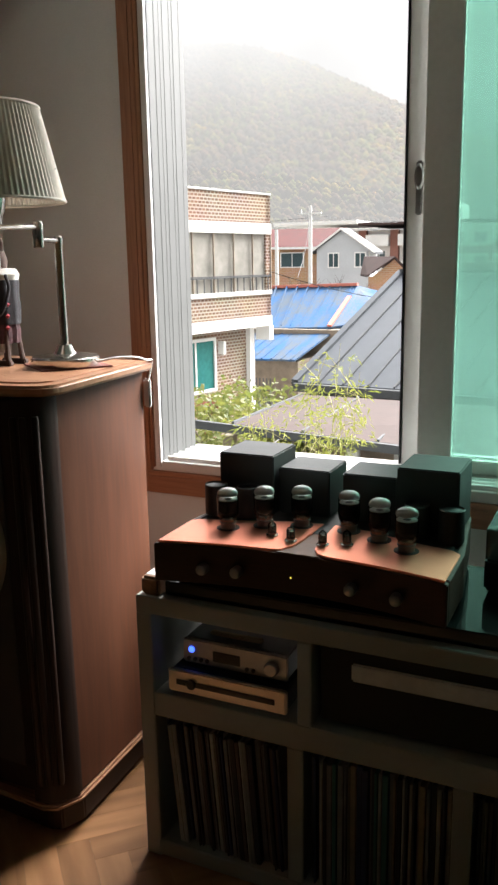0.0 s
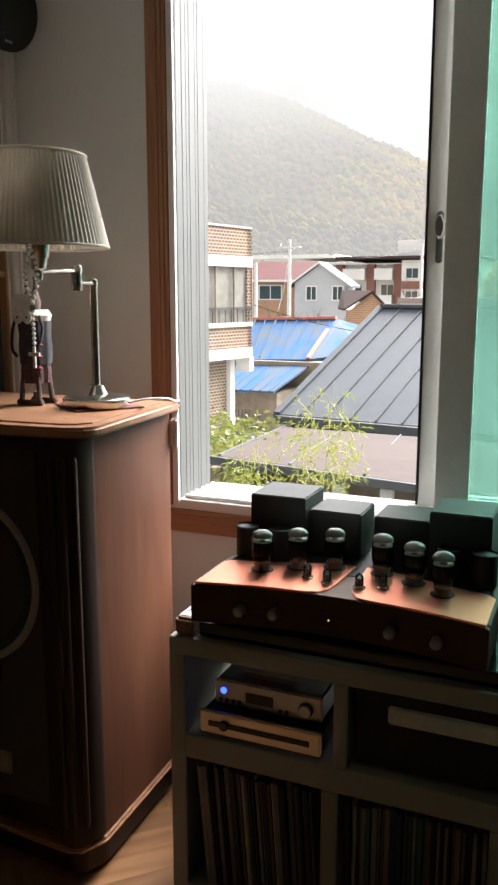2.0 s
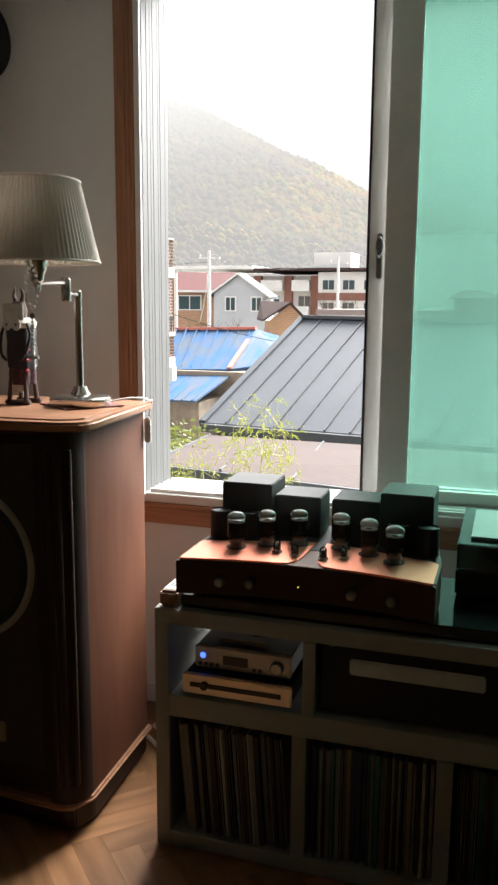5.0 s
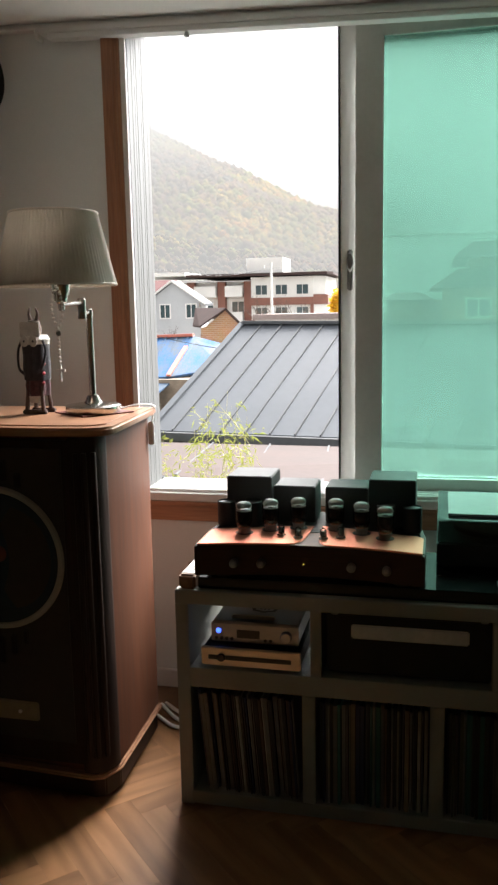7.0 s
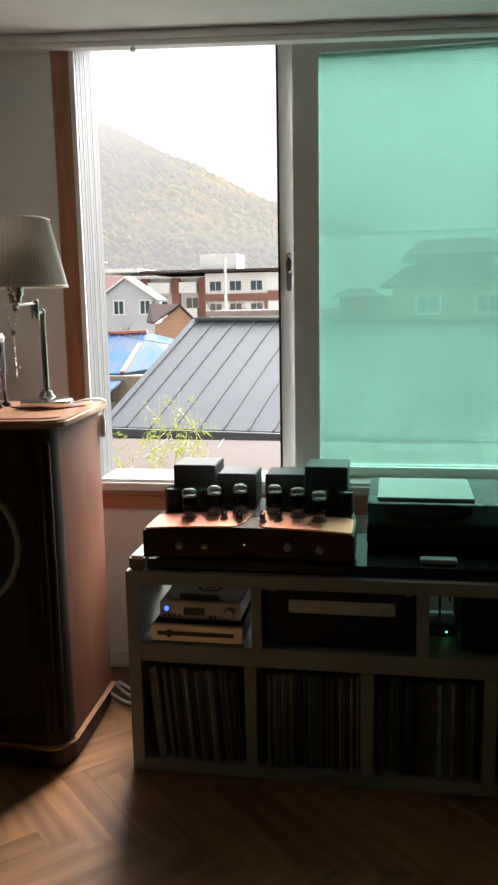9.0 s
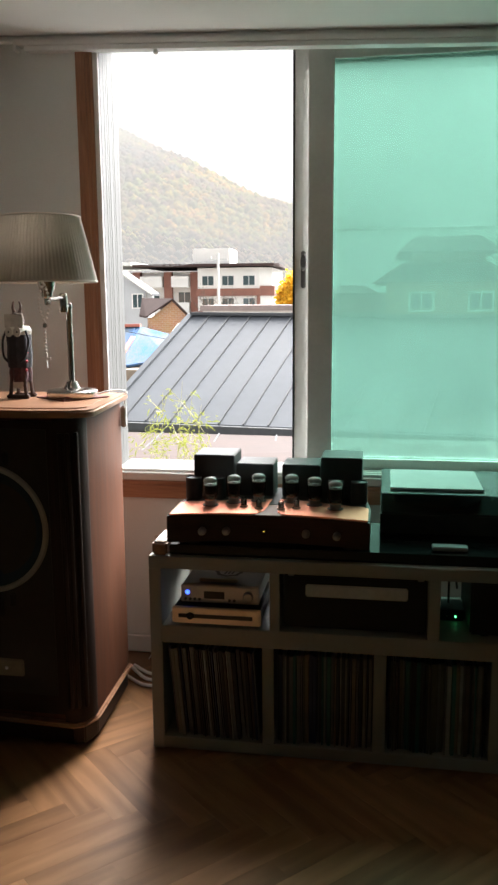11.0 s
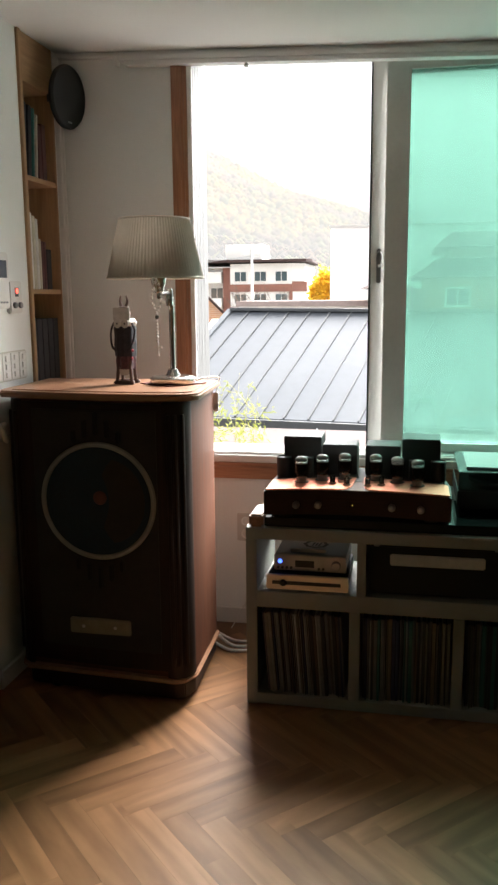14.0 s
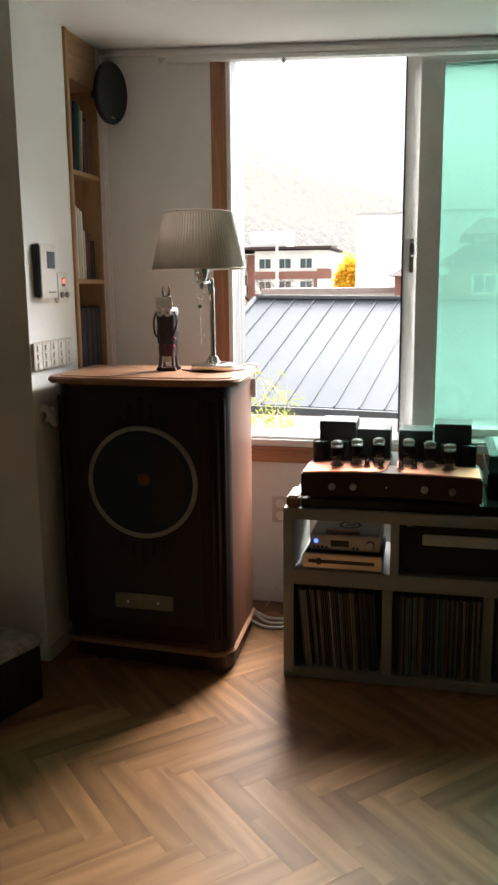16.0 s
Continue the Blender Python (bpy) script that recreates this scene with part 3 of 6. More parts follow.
            part("port_slot", box(x - 0.009, x + 0.009, c.y - 0.017 - 0.001 * k, c.y - 0.004, z0, z1, 0.004), BLACK_MATT, sp)
    bd = part("badge", box(-0.555, -0.315, -0.2645, -0.248, 0.262, 0.322, 0.004), BRASS, sp, "dull brass maker's plate")
    for x in (-0.50, -0.375):
        part("screw", lathe([(0.006, 0.0), (0.006, 0.003), (0.0, 0.005)], (x, -0.2645, 0.292), "y", 12), CHROME, bd)
    part("tag", box(-0.108, -0.086, 0.2265, 0.238, 1.045, 1.125, 0.004), PLASTIC, sp, "white plastic tag")
    return sp


loudspeaker()


# ---- lamp on the loudspeaker ----
def swing_lamp():
    lamp = thing("table_lamp", (-0.22, 0.03, 1.1785), "nickel swing-arm table lamp with pleated cream shade", "lamp")
    part("base", lathe([(0.086, 1.183), (0.088, 1.186), (0.088, 1.203), (0.083, 1.207), (0.055, 1.211), (0.030, 1.213), (0.024, 1.222), (0.018, 1.236), (0.014, 1.238)], (-0.215, 0.03, 0), segments=48), STEEL, lamp, smooth=True)
    part("stem", lathe([(0.0105, 1.236), (0.0105, 1.489), (0.012, 1.491), (0.012, 1.504), (0.008, 1.508)], (-0.215, 0.03, 0), segments=24), STEEL, lamp, smooth=True)
    arm = part("arm", tube([(-0.215, 0.03, 1.496), (-0.19, -0.07, 1.496)], 0.006, segments=12), STEEL, lamp, smooth=True)
    part("joint", lathe([(0.012, 1.477), (0.0135, 1.479), (0.0135, 1.534), (0.011, 1.539), (0.009, 1.54)], (-0.19, -0.078, 0), segments=20), STEEL, arm, smooth=True)
    part("upper_arm", tube([(-0.19, -0.078, 1.525), (-0.178, -0.24, 1.520)], 0.006, segments=12), STEEL, lamp, smooth=True)
    part("holder", lathe([(0.008, 1.502), (0.010, 1.512), (0.010, 1.522), (0.017, 1.527), (0.020, 1.545), (0.024, 1.549), (0.029, 1.585), (0.031, 1.592), (0.02, 1.60)], (-0.178, -0.24, 0), segments=24), STEEL, lamp, smooth=True)
    # pleated shade, a thin shell with two rims
    b = bmesh.new()
    n = 168
    rings = []
    for r, z in ((0.164, 1.575), (0.149, 1.64), (0.134, 1.705), (0.119, 1.768)):
        rings.append([b.verts.new((-0.188 + (r + 0.0026 * (i % 2)) * math.cos(2 * math.pi * i / n), -0.24 + (r + 0.0026 * (i % 2)) * math.sin(2 * math.pi * i / n), z)) for i in range(n)])
    for r0, r1 in zip(rings, rings[1:]):
        for i in range(n):
            b.faces.new((r0[i], r0[(i + 1) % n], r1[(i + 1) % n], r1[i]))
    sh = part("shade", b, SHADE, lamp, "pleated cream fabric shade")
    sol = sh.modifiers.new("thickness", "SOLIDIFY")
    sol.thickness = 0.0015
    for r, z in ((0.165, 1.574), (0.120, 1.769)):
        b = bmesh.new()
        pts = [(-0.188 + r * math.cos(2 * math.pi * i / 48), -0.24 + r * math.sin(2 * math.pi * i / 48), z) for i in range(49)]
        part("rim", tube(pts, 0.0035, segments=8), SHADE, sh, smooth=True)
    b = bmesh.new()
    for a in (0.4, 0.4 + 2.094, 0.4 + 4.189):
        bar((-0.178, -0.24, 1.597), (-0.185 + 0.15 * math.cos(a), -0.24 + 0.15 * math.sin(a), 1.64), 0.003, 0.003, b)
    part("spider", b, STEEL, lamp)
    part("bulb", lathe([(0.012, 1.60), (0.014, 1.62), (0.028, 1.65), (0.030, 1.67), (0.022, 1.69), (0.0, 1.70)], (-0.178, -0.24, 0), segments=24), PAPER, lamp, smooth=True)
    return lamp


swing_lamp()
mt = [(-0.345, 0.02), (-0.20, -0.085), (-0.09, 0.06), (-0.24, 0.17)]
tagged(part("leather_mat", prism(mt, 1.1786, 1.1826, None, 0.001), LEATHER, at=(-0.22, 0.04, 1.1786)), "maroon leather mat under the lamp", "mat")
tagged(part("lamp_cord", tube(curve_points([(-0.13, 0.05, 1.192), (-0.09, 0.08, 1.200), (-0.06, 0.13, 1.196), (-0.07, 0.19, 1.182), (-0.085, 0.241, 1.176), (-0.092, 0.245, 1.15), (-0.095, 0.236, 1.12)]), 0.003), PLASTIC, at=(-0.1, 0.1, 1.18), smooth=True), "white lamp cord over the cabinet's edge", "cord")

# rosary hung from the lamp holder
ros = thing("rosary", (-0.178, -0.27, 1.40), "white bead rosary with a cross, hung from the lamp", "rosary")
for k in range(24):
    u = k / 23
    x = -0.178 + 0.017 * math.sin(math.pi * min(1, (1 - u) * 1.2)) * (1 if k % 2 else -1)
    part("bead", lathe([(0.0, -0.0048), (0.0036, -0.003), (0.0048, 0), (0.0036, 0.003), (0.0, 0.0048)], (x, -0.268, 1.595 - 0.145 * u), segments=8), PLASTIC, ros, smooth=True)
for k in range(7):
    part("bead", lathe([(0.0, -0.0048), (0.0036, -0.003), (0.0048, 0), (0.0036, 0.003), (0.0, 0.0048)], (-0.178, -0.268, 1.425 - 0.0105 * k), segments=8), PLASTIC, ros, smooth=True)
part("medal", lathe([(0.007, 0.0), (0.008, 0.0015), (0.007, 0.003)], (-0.178, -0.267, 1.440), "y", 16), STEEL, ros, "dark oval medal")
b = box(-0.1815, -0.1745, -0.2715, -0.2665, 1.306, 1.355, 0.001)
box(-0.193, -0.163, -0.2718, -0.2662, 1.333, 1.341, 0.001, b)
part("cross", b, PAPER, ros, "small white cross")
part("string", tube([(-0.178, -0.268, 1.595), (-0.178, -0.268, 1.345)], 0.0008, segments=5), PLASTIC, ros)


# knitted animal doll
def doll():
    b = bmesh.new()
    x, y, z = -0.41, 0.02, 1.1787
    box(x - 0.052, x + 0.052, y - 0.045, y - 0.025, z, z + 0.014, 0.004, b, slot=1)
    box(x - 0.052, x + 0.052, y + 0.025, y + 0.045, z, z + 0.014, 0.004, b, slot=1)
    for dx, dy in ((-0.036, -0.034), (0.036, -0.034), (-0.034, 0.034), (0.034, 0.034)):
        tube([(x + dx, y + dy, z + 0.008), (x + dx * 0.8, y + dy * 0.8, z + 0.09)], 0.009, b, 8, 1, taper=0.8)
    box(x - 0.024, x + 0.024, y - 0.038, y - 0.02, z + 0.035, z + 0.075, 0.005, b, slot=2)
    # ragged skirt and coat
    lathe([(0.025, z + 0.062), (0.044, z + 0.058), (0.047, z + 0.09), (0.042, z + 0.118), (0.03, z + 0.12)], (x, y, 0), segments=40, bm=b, slot=4, flute=0.07, flutes=11)
    lathe([(0.03, z + 0.112), (0.050, z + 0.108), (0.053, z + 0.15), (0.050, z + 0.185), (0.053, z + 0.215), (0.044, z + 0.236), (0.02, z + 0.245)], (x, y, 0), segments=36, bm=b, slot=0, flute=0.045, flutes=9)
    # collar, spectacles and paper cap
    lathe([(0.03, z + 0.218), (0.052, z + 0.222), (0.056, z + 0.236), (0.046, z + 0.250), (0.02, z + 0.252)], (x, y, 0), segments=28, bm=b, slot=2, flute=0.04, flutes=7)
    box(x - 0.042, x + 0.042, y - 0.047, y - 0.041, z + 0.245, z + 0.292, 0.002, b, slot=2)
    lathe([(0.024, z + 0.24), (0.030, z + 0.27), (0.022, z + 0.295), (0.0, z + 0.30)], (x, y - 0.008, 0), segments=20, bm=b, slot=1)
    for sgn in (-1, 1):
        lathe([(0.017, 0), (0.017, 0.004), (0.0, 0.005)], (x + sgn * 0.019, y - 0.054, z + 0.232), "y", 18, b, 2)
        lathe([(0.005, 0.004), (0.0, 0.008)], (x + sgn * 0.019, y - 0.054, z + 0.232), "y", 10, b, 0)
        tube(curve_points([(x + sgn * 0.010, y - 0.006, z + 0.29), (x + sgn * 0.018, y - 0.008, z + 0.315), (x + sgn * 0.013, y - 0.01, z + 0.336)]), 0.0095, b, 8, 1, taper=0.3)
        tube(curve_points([(x + sgn * 0.045, y - 0.03, z + 0.235), (x + sgn * 0.060, y - 0.034, z + 0.20), (x + sgn * 0.050, y - 0.052, z + 0.15), (x + sgn * 0.028, y - 0.056, z + 0.13)]), 0.005, b, 8, 0)
    for k in range(3):
        lathe([(0.0, -0.007), (0.007, 0), (0.0, 0.007)], (x + 0.048 - 0.003 * k, y - 0.032, z + 0.16 - 0.03 * k), segments=10, bm=b, slot=3)
    for v in b.verts:
        v.co.x, v.co.y = x + 0.012 + (v.co.x - x) * 0.80, y + (v.co.y - y) * 0.85
    wool = mat("dark_wool", (0.020, 0.018, 0.022), 0.95, vary=0.5, scale=60, bump=0.6, fine=400)
    hide = mat("brown_felt", (0.07, 0.04, 0.03), 0.8, vary=0.3, scale=50, bump=0.4, fine=300)
    cream = mat("cream_felt", (0.48, 0.47, 0.43), 0.9, vary=0.15, scale=60, bump=0.3, fine=300)
    tweed = mat("maroon_tweed", (0.06, 0.022, 0.026), 0.95, vary=0.6, scale=80, bump=0.6, fine=400)
    return tagged(part("animal_doll", b, [wool, hide, cream, RED, tweed], None, "", True, at=(x, y, z)), "small animal doll in dark knitted clothes and paper cap", "doll")


doll()


# ---- record shelf ----
SX0, SX1, SY0, SY1, SH = 0.11, 1.66, -0.192, 0.215, 0.685


def record_shelf():
    sh = thing("record_shelf", ((SX0 + SX1) / 2, SY0, 0), "low cream painted record shelf, filled with albums", "shelf")
    part("top", box(SX0, SX1, SY0, SY1, 0.643, SH, 0.002), SHELF, sh)
    part("bottom", box(SX0 + 0.0402, SX1 - 0.0402, SY0, SY1, 0.004, 0.046, 0.002), SHELF, sh)
    part("side_panel", box(SX0, SX0 + 0.04, SY0, SY1, 0.0, 0.6428, 0.002), SHELF, sh)
    part("side_panel", box(SX1 - 0.04, SX1, SY0, SY1, 0.0, 0.6428, 0.002), SHELF, sh)
    part("middle_shelf", box(SX0 + 0.0402, SX1 - 0.0402, SY0, SY1, 0.385, 0.446, 0.002), SHELF, sh)
    for x0, x1 in ((0.488, 0.526), (0.852, 0.892), (1.22, 1.26)):
        part("divider", box(x0, x1, SY0, SY1, 0.0462, 0.3848, 0.002), SHELF, sh)
    for x0, x1 in ((0.513, 0.545), (1.018, 1.055)):
        part("divider", box(x0, x1, SY0, SY1, 0.4462, 0.6428, 0.002), SHELF, sh)
    # unseen black sheets added to give these open-backed bays their deep shade
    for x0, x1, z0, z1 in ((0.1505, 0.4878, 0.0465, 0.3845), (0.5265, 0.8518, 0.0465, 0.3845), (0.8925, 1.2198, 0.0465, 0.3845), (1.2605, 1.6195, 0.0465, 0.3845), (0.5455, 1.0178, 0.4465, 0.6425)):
        part("bay_shade_sheet", box(x0, x1, SY1 - 0.006, SY1 - 0.001, z0, z1), BLACK_MATT, sh)


record_shelf()


# ---- albums in the shelf ----
random.seed(5)
SPINES = [mat("sleeve_" + n, [0.62 * k for k in c], 0.55, vary=0.25, scale=15, bump=0.1, fine=90) for n, c in (
    ("black", (0.03, 0.03, 0.032)), ("cream", (0.52, 0.48, 0.38)), ("white", (0.62, 0.61, 0.57)), ("grey", (0.28, 0.28, 0.27)), ("brown", (0.16, 0.12, 0.095)),
    ("tan", (0.36, 0.28, 0.18)), ("teal", (0.04, 0.20, 0.18)), ("navy", (0.03, 0.045, 0.13)), ("red", (0.20, 0.06, 0.05)), ("olive", (0.16, 0.15, 0.09)))]
ALBUM_MESH = {}


def album(x, thick, lean, m, depth, high=0.315):
    """A record in its sleeve, standing on the shelf's bottom."""
    key = (round(thick, 3), m, round(high, 2))
    if key not in ALBUM_MESH:
        b = box(-thick / 2, thick / 2, 0, 0.312, 0, high, min(0.0012, thick * 0.3))
        me = bpy.data.meshes.new("record_album")
        b.to_mesh(me)
        b.free()
        me.materials.append(SPINES[m])
        ALBUM_MESH[key] = me
    ob = new("record_album", ALBUM_MESH[key])
    ob.matrix_world = pose(x, SY0 + depth, 0.0462 + abs(math.sin(radians(lean))) * thick / 2, 0, lean, 0)
    names = ("black", "cream", "white", "grey", "brown", "tan", "teal", "navy", "red", "olive")
    return tagged(ob, names[m] + " cardboard record sleeve standing in the shelf", "record", "records in the shelf")


def fill(x0, x1, tones, lean0, lean1, seed):
    r = random.Random(seed)
    x = x0 + 0.006
    while x < x1 - 0.012:
        th = r.choice((0.004, 0.005, 0.006, 0.009, 0.012))
        u = (x - x0) / (x1 - x0)
        ln = lean0 + (lean1 - lean0) * u
        shift = abs(math.sin(radians(ln))) * 0.315
        if ln < 0 and x + th > x1 - 0.006:
            break
        album(x + th / 2 + (shift if ln < 0 else 0), th, ln, r.choice(tones), r.uniform(0.012, 0.035), r.choice((0.315, 0.315, 0.31)))
        x += th / math.cos(radians(ln)) + r.choice((0.0006, 0.001, 0.003))
        if ln < 0 and x > x1 - 0.012 - shift:
            break


fill(0.155, 0.486, (0, 0, 3, 3, 4, 9, 2, 0, 7, 3), -5.0, -3.5, 11)
fill(0.530, 0.850, (6, 6, 5, 3, 0, 0, 7, 0, 2, 9, 3, 1), 0.0, 0.0, 12)
fill(0.895, 1.216, (4, 5, 9, 3, 0, 6, 9, 3, 0, 2), 0.0, 0.0, 13)
fill(1.264, 1.615, (0, 1, 2, 3, 4, 5), 0.0, 0.0, 14)


# ---- electronics in the shelf ----
def dac_stack():
    z = 0.4465
    p = thing("disc_player", (0.33, -0.03, z), "low player with champagne metal front and dark slot", "player")
    part("body", box(0.187, 0.478, -0.165, 0.12, z + 0.008, z + 0.060, 0.003), BLACK_MATT, p)
    fp = part("front_panel", box(0.183, 0.482, -0.180, -0.1655, z + 0.006, z + 0.062, 0.003), CHAMPAGNE, p, "champagne aluminium front")
    part("slot", box(0.205, 0.455, -0.1825, -0.1795, z + 0.026, z + 0.040, 0.0012), BLACK_GLOSS, fp)
    part("knob", lathe([(0.012, 0), (0.012, 0.006), (0.010, 0.008)], (0.245, -0.180, z + 0.033), "y", 20), BLACK_SATIN, fp, smooth=True)
    for x, y in ((0.21, -0.14), (0.455, -0.14), (0.21, 0.09), (0.455, 0.09)):
        part("foot", lathe([(0.012, z), (0.012, z + 0.0075)], (x, y, 0), segments=14), BLACK_MATT, p)
    z += 0.0625
    d = thing("audio_converter", (0.34, -0.02, z), "small silver audio box with lit blue button", "audio box")
    part("body", box(0.208, 0.470, -0.135, 0.13, z + 0.006, z + 0.066, 0.004), SILVER, d)
    f = part("front_panel", box(0.206, 0.472, -0.145, -0.1355, z + 0.005, z + 0.066, 0.003), SILVER, d)
    part("display", box(0.285, 0.355, -0.147, -0.1445, z + 0.020, z + 0.046, 0.001), BLACK_GLOSS, f)
    for k in range(4):
        part("button", lathe([(0.005, 0), (0.005, 0.003)], (0.222 + 0.016 * k, -0.145, z + 0.017), "y", 12), BLACK_SATIN, f)
    for k in range(2):
        part("button", lathe([(0.005, 0), (0.005, 0.003)], (0.372 + 0.016 * k, -0.145, z + 0.017), "y", 12), BLACK_SATIN, f)
    part("power_light", lathe([(0.0075, 0), (0.0075, 0.002), (0.005, 0.003)], (0.229, -0.145, z + 0.040), "y", 16), BLUE_LED, f, "lit blue button")
    part("volume_knob", lathe([(0.017, 0), (0.017, 0.012), (0.014, 0.015)], (0.435, -0.145, z + 0.033), "y", 28), SILVER, f, smooth=True)
    for x, y in ((0.23, -0.11), (0.45, -0.11), (0.23, 0.1), (0.45, 0.1)):
        part("foot", lathe([(0.01, z), (0.01, z + 0.0055)], (x, y, 0), segments=12), BLACK_MATT, d)
    # emblem on the lid
    em = part("emblem", lathe([(0.034, z + 0.0658), (0.046, z + 0.0658), (0.046, z + 0.0667), (0.034, z + 0.0667)], (0.345, 0.0, 0), segments=24, hollow=True, flute=0.08, flutes=8), BLACK_SATIN, d, "dark printed emblem")
    for k in (-1, 0, 1):
        part("stroke", bar((0.345 + 0.012 * k, -0.02, z + 0.0664), (0.345 + 0.012 * k + 0.006, 0.02, z + 0.0664), 0.006, 0.0008), BLACK_SATIN, em)
    st = part("wooden_stick", box(0.26, 0.395, -0.112, -0.094, z + 0.0665, z + 0.0765, 0.004), wood("pine_stick", (0.62, 0.48, 0.32), (0.48, 0.35, 0.22), 0.6, "x"), at=(0.33, -0.1, z + 0.0665))
    tagged(st, "short flat wooden stick on the silver box", "stick")


dac_stack()


def big_amp():
    z = 0.4465
    p = thing("power_amplifier", (0.78, 0, z), "wide black power amplifier with a grey front strip", "amplifier")
    part("body", box(0.562, 1.010, -0.145, 0.19, z + 0.012, z + 0.182, 0.004), BLACK_MATT, p)
    f = part("front_panel", box(0.556, 1.016, -0.165, -0.1455, z + 0.008, z + 0.187, 0.005), BLACK_MATT, p)
    part("strip", box(0.628, 0.955, -0.171, -0.1645, z + 0.116, z + 0.158, 0.004), mat("satin_grey", (0.58, 0.58, 0.56), 0.5), f, "grey front strip")
    for x in (0.58, 0.995):
        part("handle", lathe([(0.014, z + 0.105), (0.016, z + 0.11), (0.016, z + 0.188), (0.014, z + 0.193)], (x, -0.148, 0), segments=18), SILVER, p, smooth=True)
    for x in (0.60, 0.97):
        for y in (-0.12, 0.15):
            part("foot", lathe([(0.018, z), (0.018, z + 0.0115)], (x, y, 0), segments=16), BLACK_MATT, p)


big_amp()
# a small router and a dark box in the third bay
rt = thing("network_hub", (1.10, 0.0, 0.4465), "small dark network hub with a green light", "hub")
part("body", box(1.060, 1.150, -0.02, 0.10, 0.4465, 0.482, 0.006), BLACK_MATT, rt)
part("status_light", lathe([(0.003, 0), (0.003, 0.002)], (1.118, -0.02, 0.463), "y", 10), GREEN_LED, rt, "green light")
part("status_light", lathe([(0.002, 0), (0.002, 0.002)], (1.09, -0.02, 0.464), "y", 10), PLASTIC, rt)
part("antenna", lathe([(0.004, 0.482), (0.004, 0.56)], (1.10, 0.06, 0), segments=10), BLACK_SATIN, rt)
bx = thing("power_supply", (1.35, 0, 0.4465), "plain black metal audio box in the shelf", "audio box")
part("body", box(1.152, 1.56, -0.15, 0.17, 0.455, 0.628, 0.006), BLACK_MATT, bx)
for x in (1.2, 1.5):
    for y in (-0.12, 0.14):
        part("foot", lathe([(0.015, 0.4465), (0.015, 0.4548)], (x, y, 0), segments=14), BLACK_SATIN, bx)
for k, pts in enumerate((((1.06, 0.15, 0.56), (1.09, 0.17, 0.58), (1.13, 0.2, 0.62), (1.15, 0.24, 0.60), (1.14, 0.3, 0.45)),
                         ((1.06, 0.18, 0.59), (1.10, 0.20, 0.56), (1.14, 0.23, 0.54), (1.16, 0.27, 0.5)),
                         ((1.055, 0.14, 0.60), (1.10, 0.16, 0.565), (1.13, 0.2, 0.545), (1.15, 0.3, 0.45)))):
    tagged(part("cable", tube(curve_points(pts), 0.004), PLASTIC if k < 2 else BLACK_SATIN, at=pts[0], smooth=True), ("white" if k < 2 else "black") + " cable behind the shelf", "cable", "cables")

# ---- on the shelf: glass slab, valve amplifier, turntable ----
tagged(part("glass_slab", box(0.175, 1.62, -0.166, 0.20, SH, SH + 0.034, 0.003), BLACK_GLOSS, at=(0.9, 0, SH)), "glossy black slab lying on the shelf", "slab")
SZ = SH + 0.034

ctl = thing("remote_box", (0.155, -0.1, SH), "small wooden box with a white label", "box")
part("body", box(0.121, 0.172, -0.186, -0.03, SH, SH + 0.046, 0.007), wood("box_wood", (0.3, 0.17, 0.1), (0.18, 0.09, 0.05), 0.4, "y"), ctl, smooth=True)
lb = part("label", box(0.129, 0.166, -0.17, -0.05, SH + 0.0462, SH + 0.0475), PAPER, ctl, "white label")
for k in range(3):
    part("bar", box(0.137 + 0.009 * k, 0.141 + 0.009 * k, -0.15, -0.11, SH + 0.0476, SH + 0.0482), BLACK_MATT, lb)


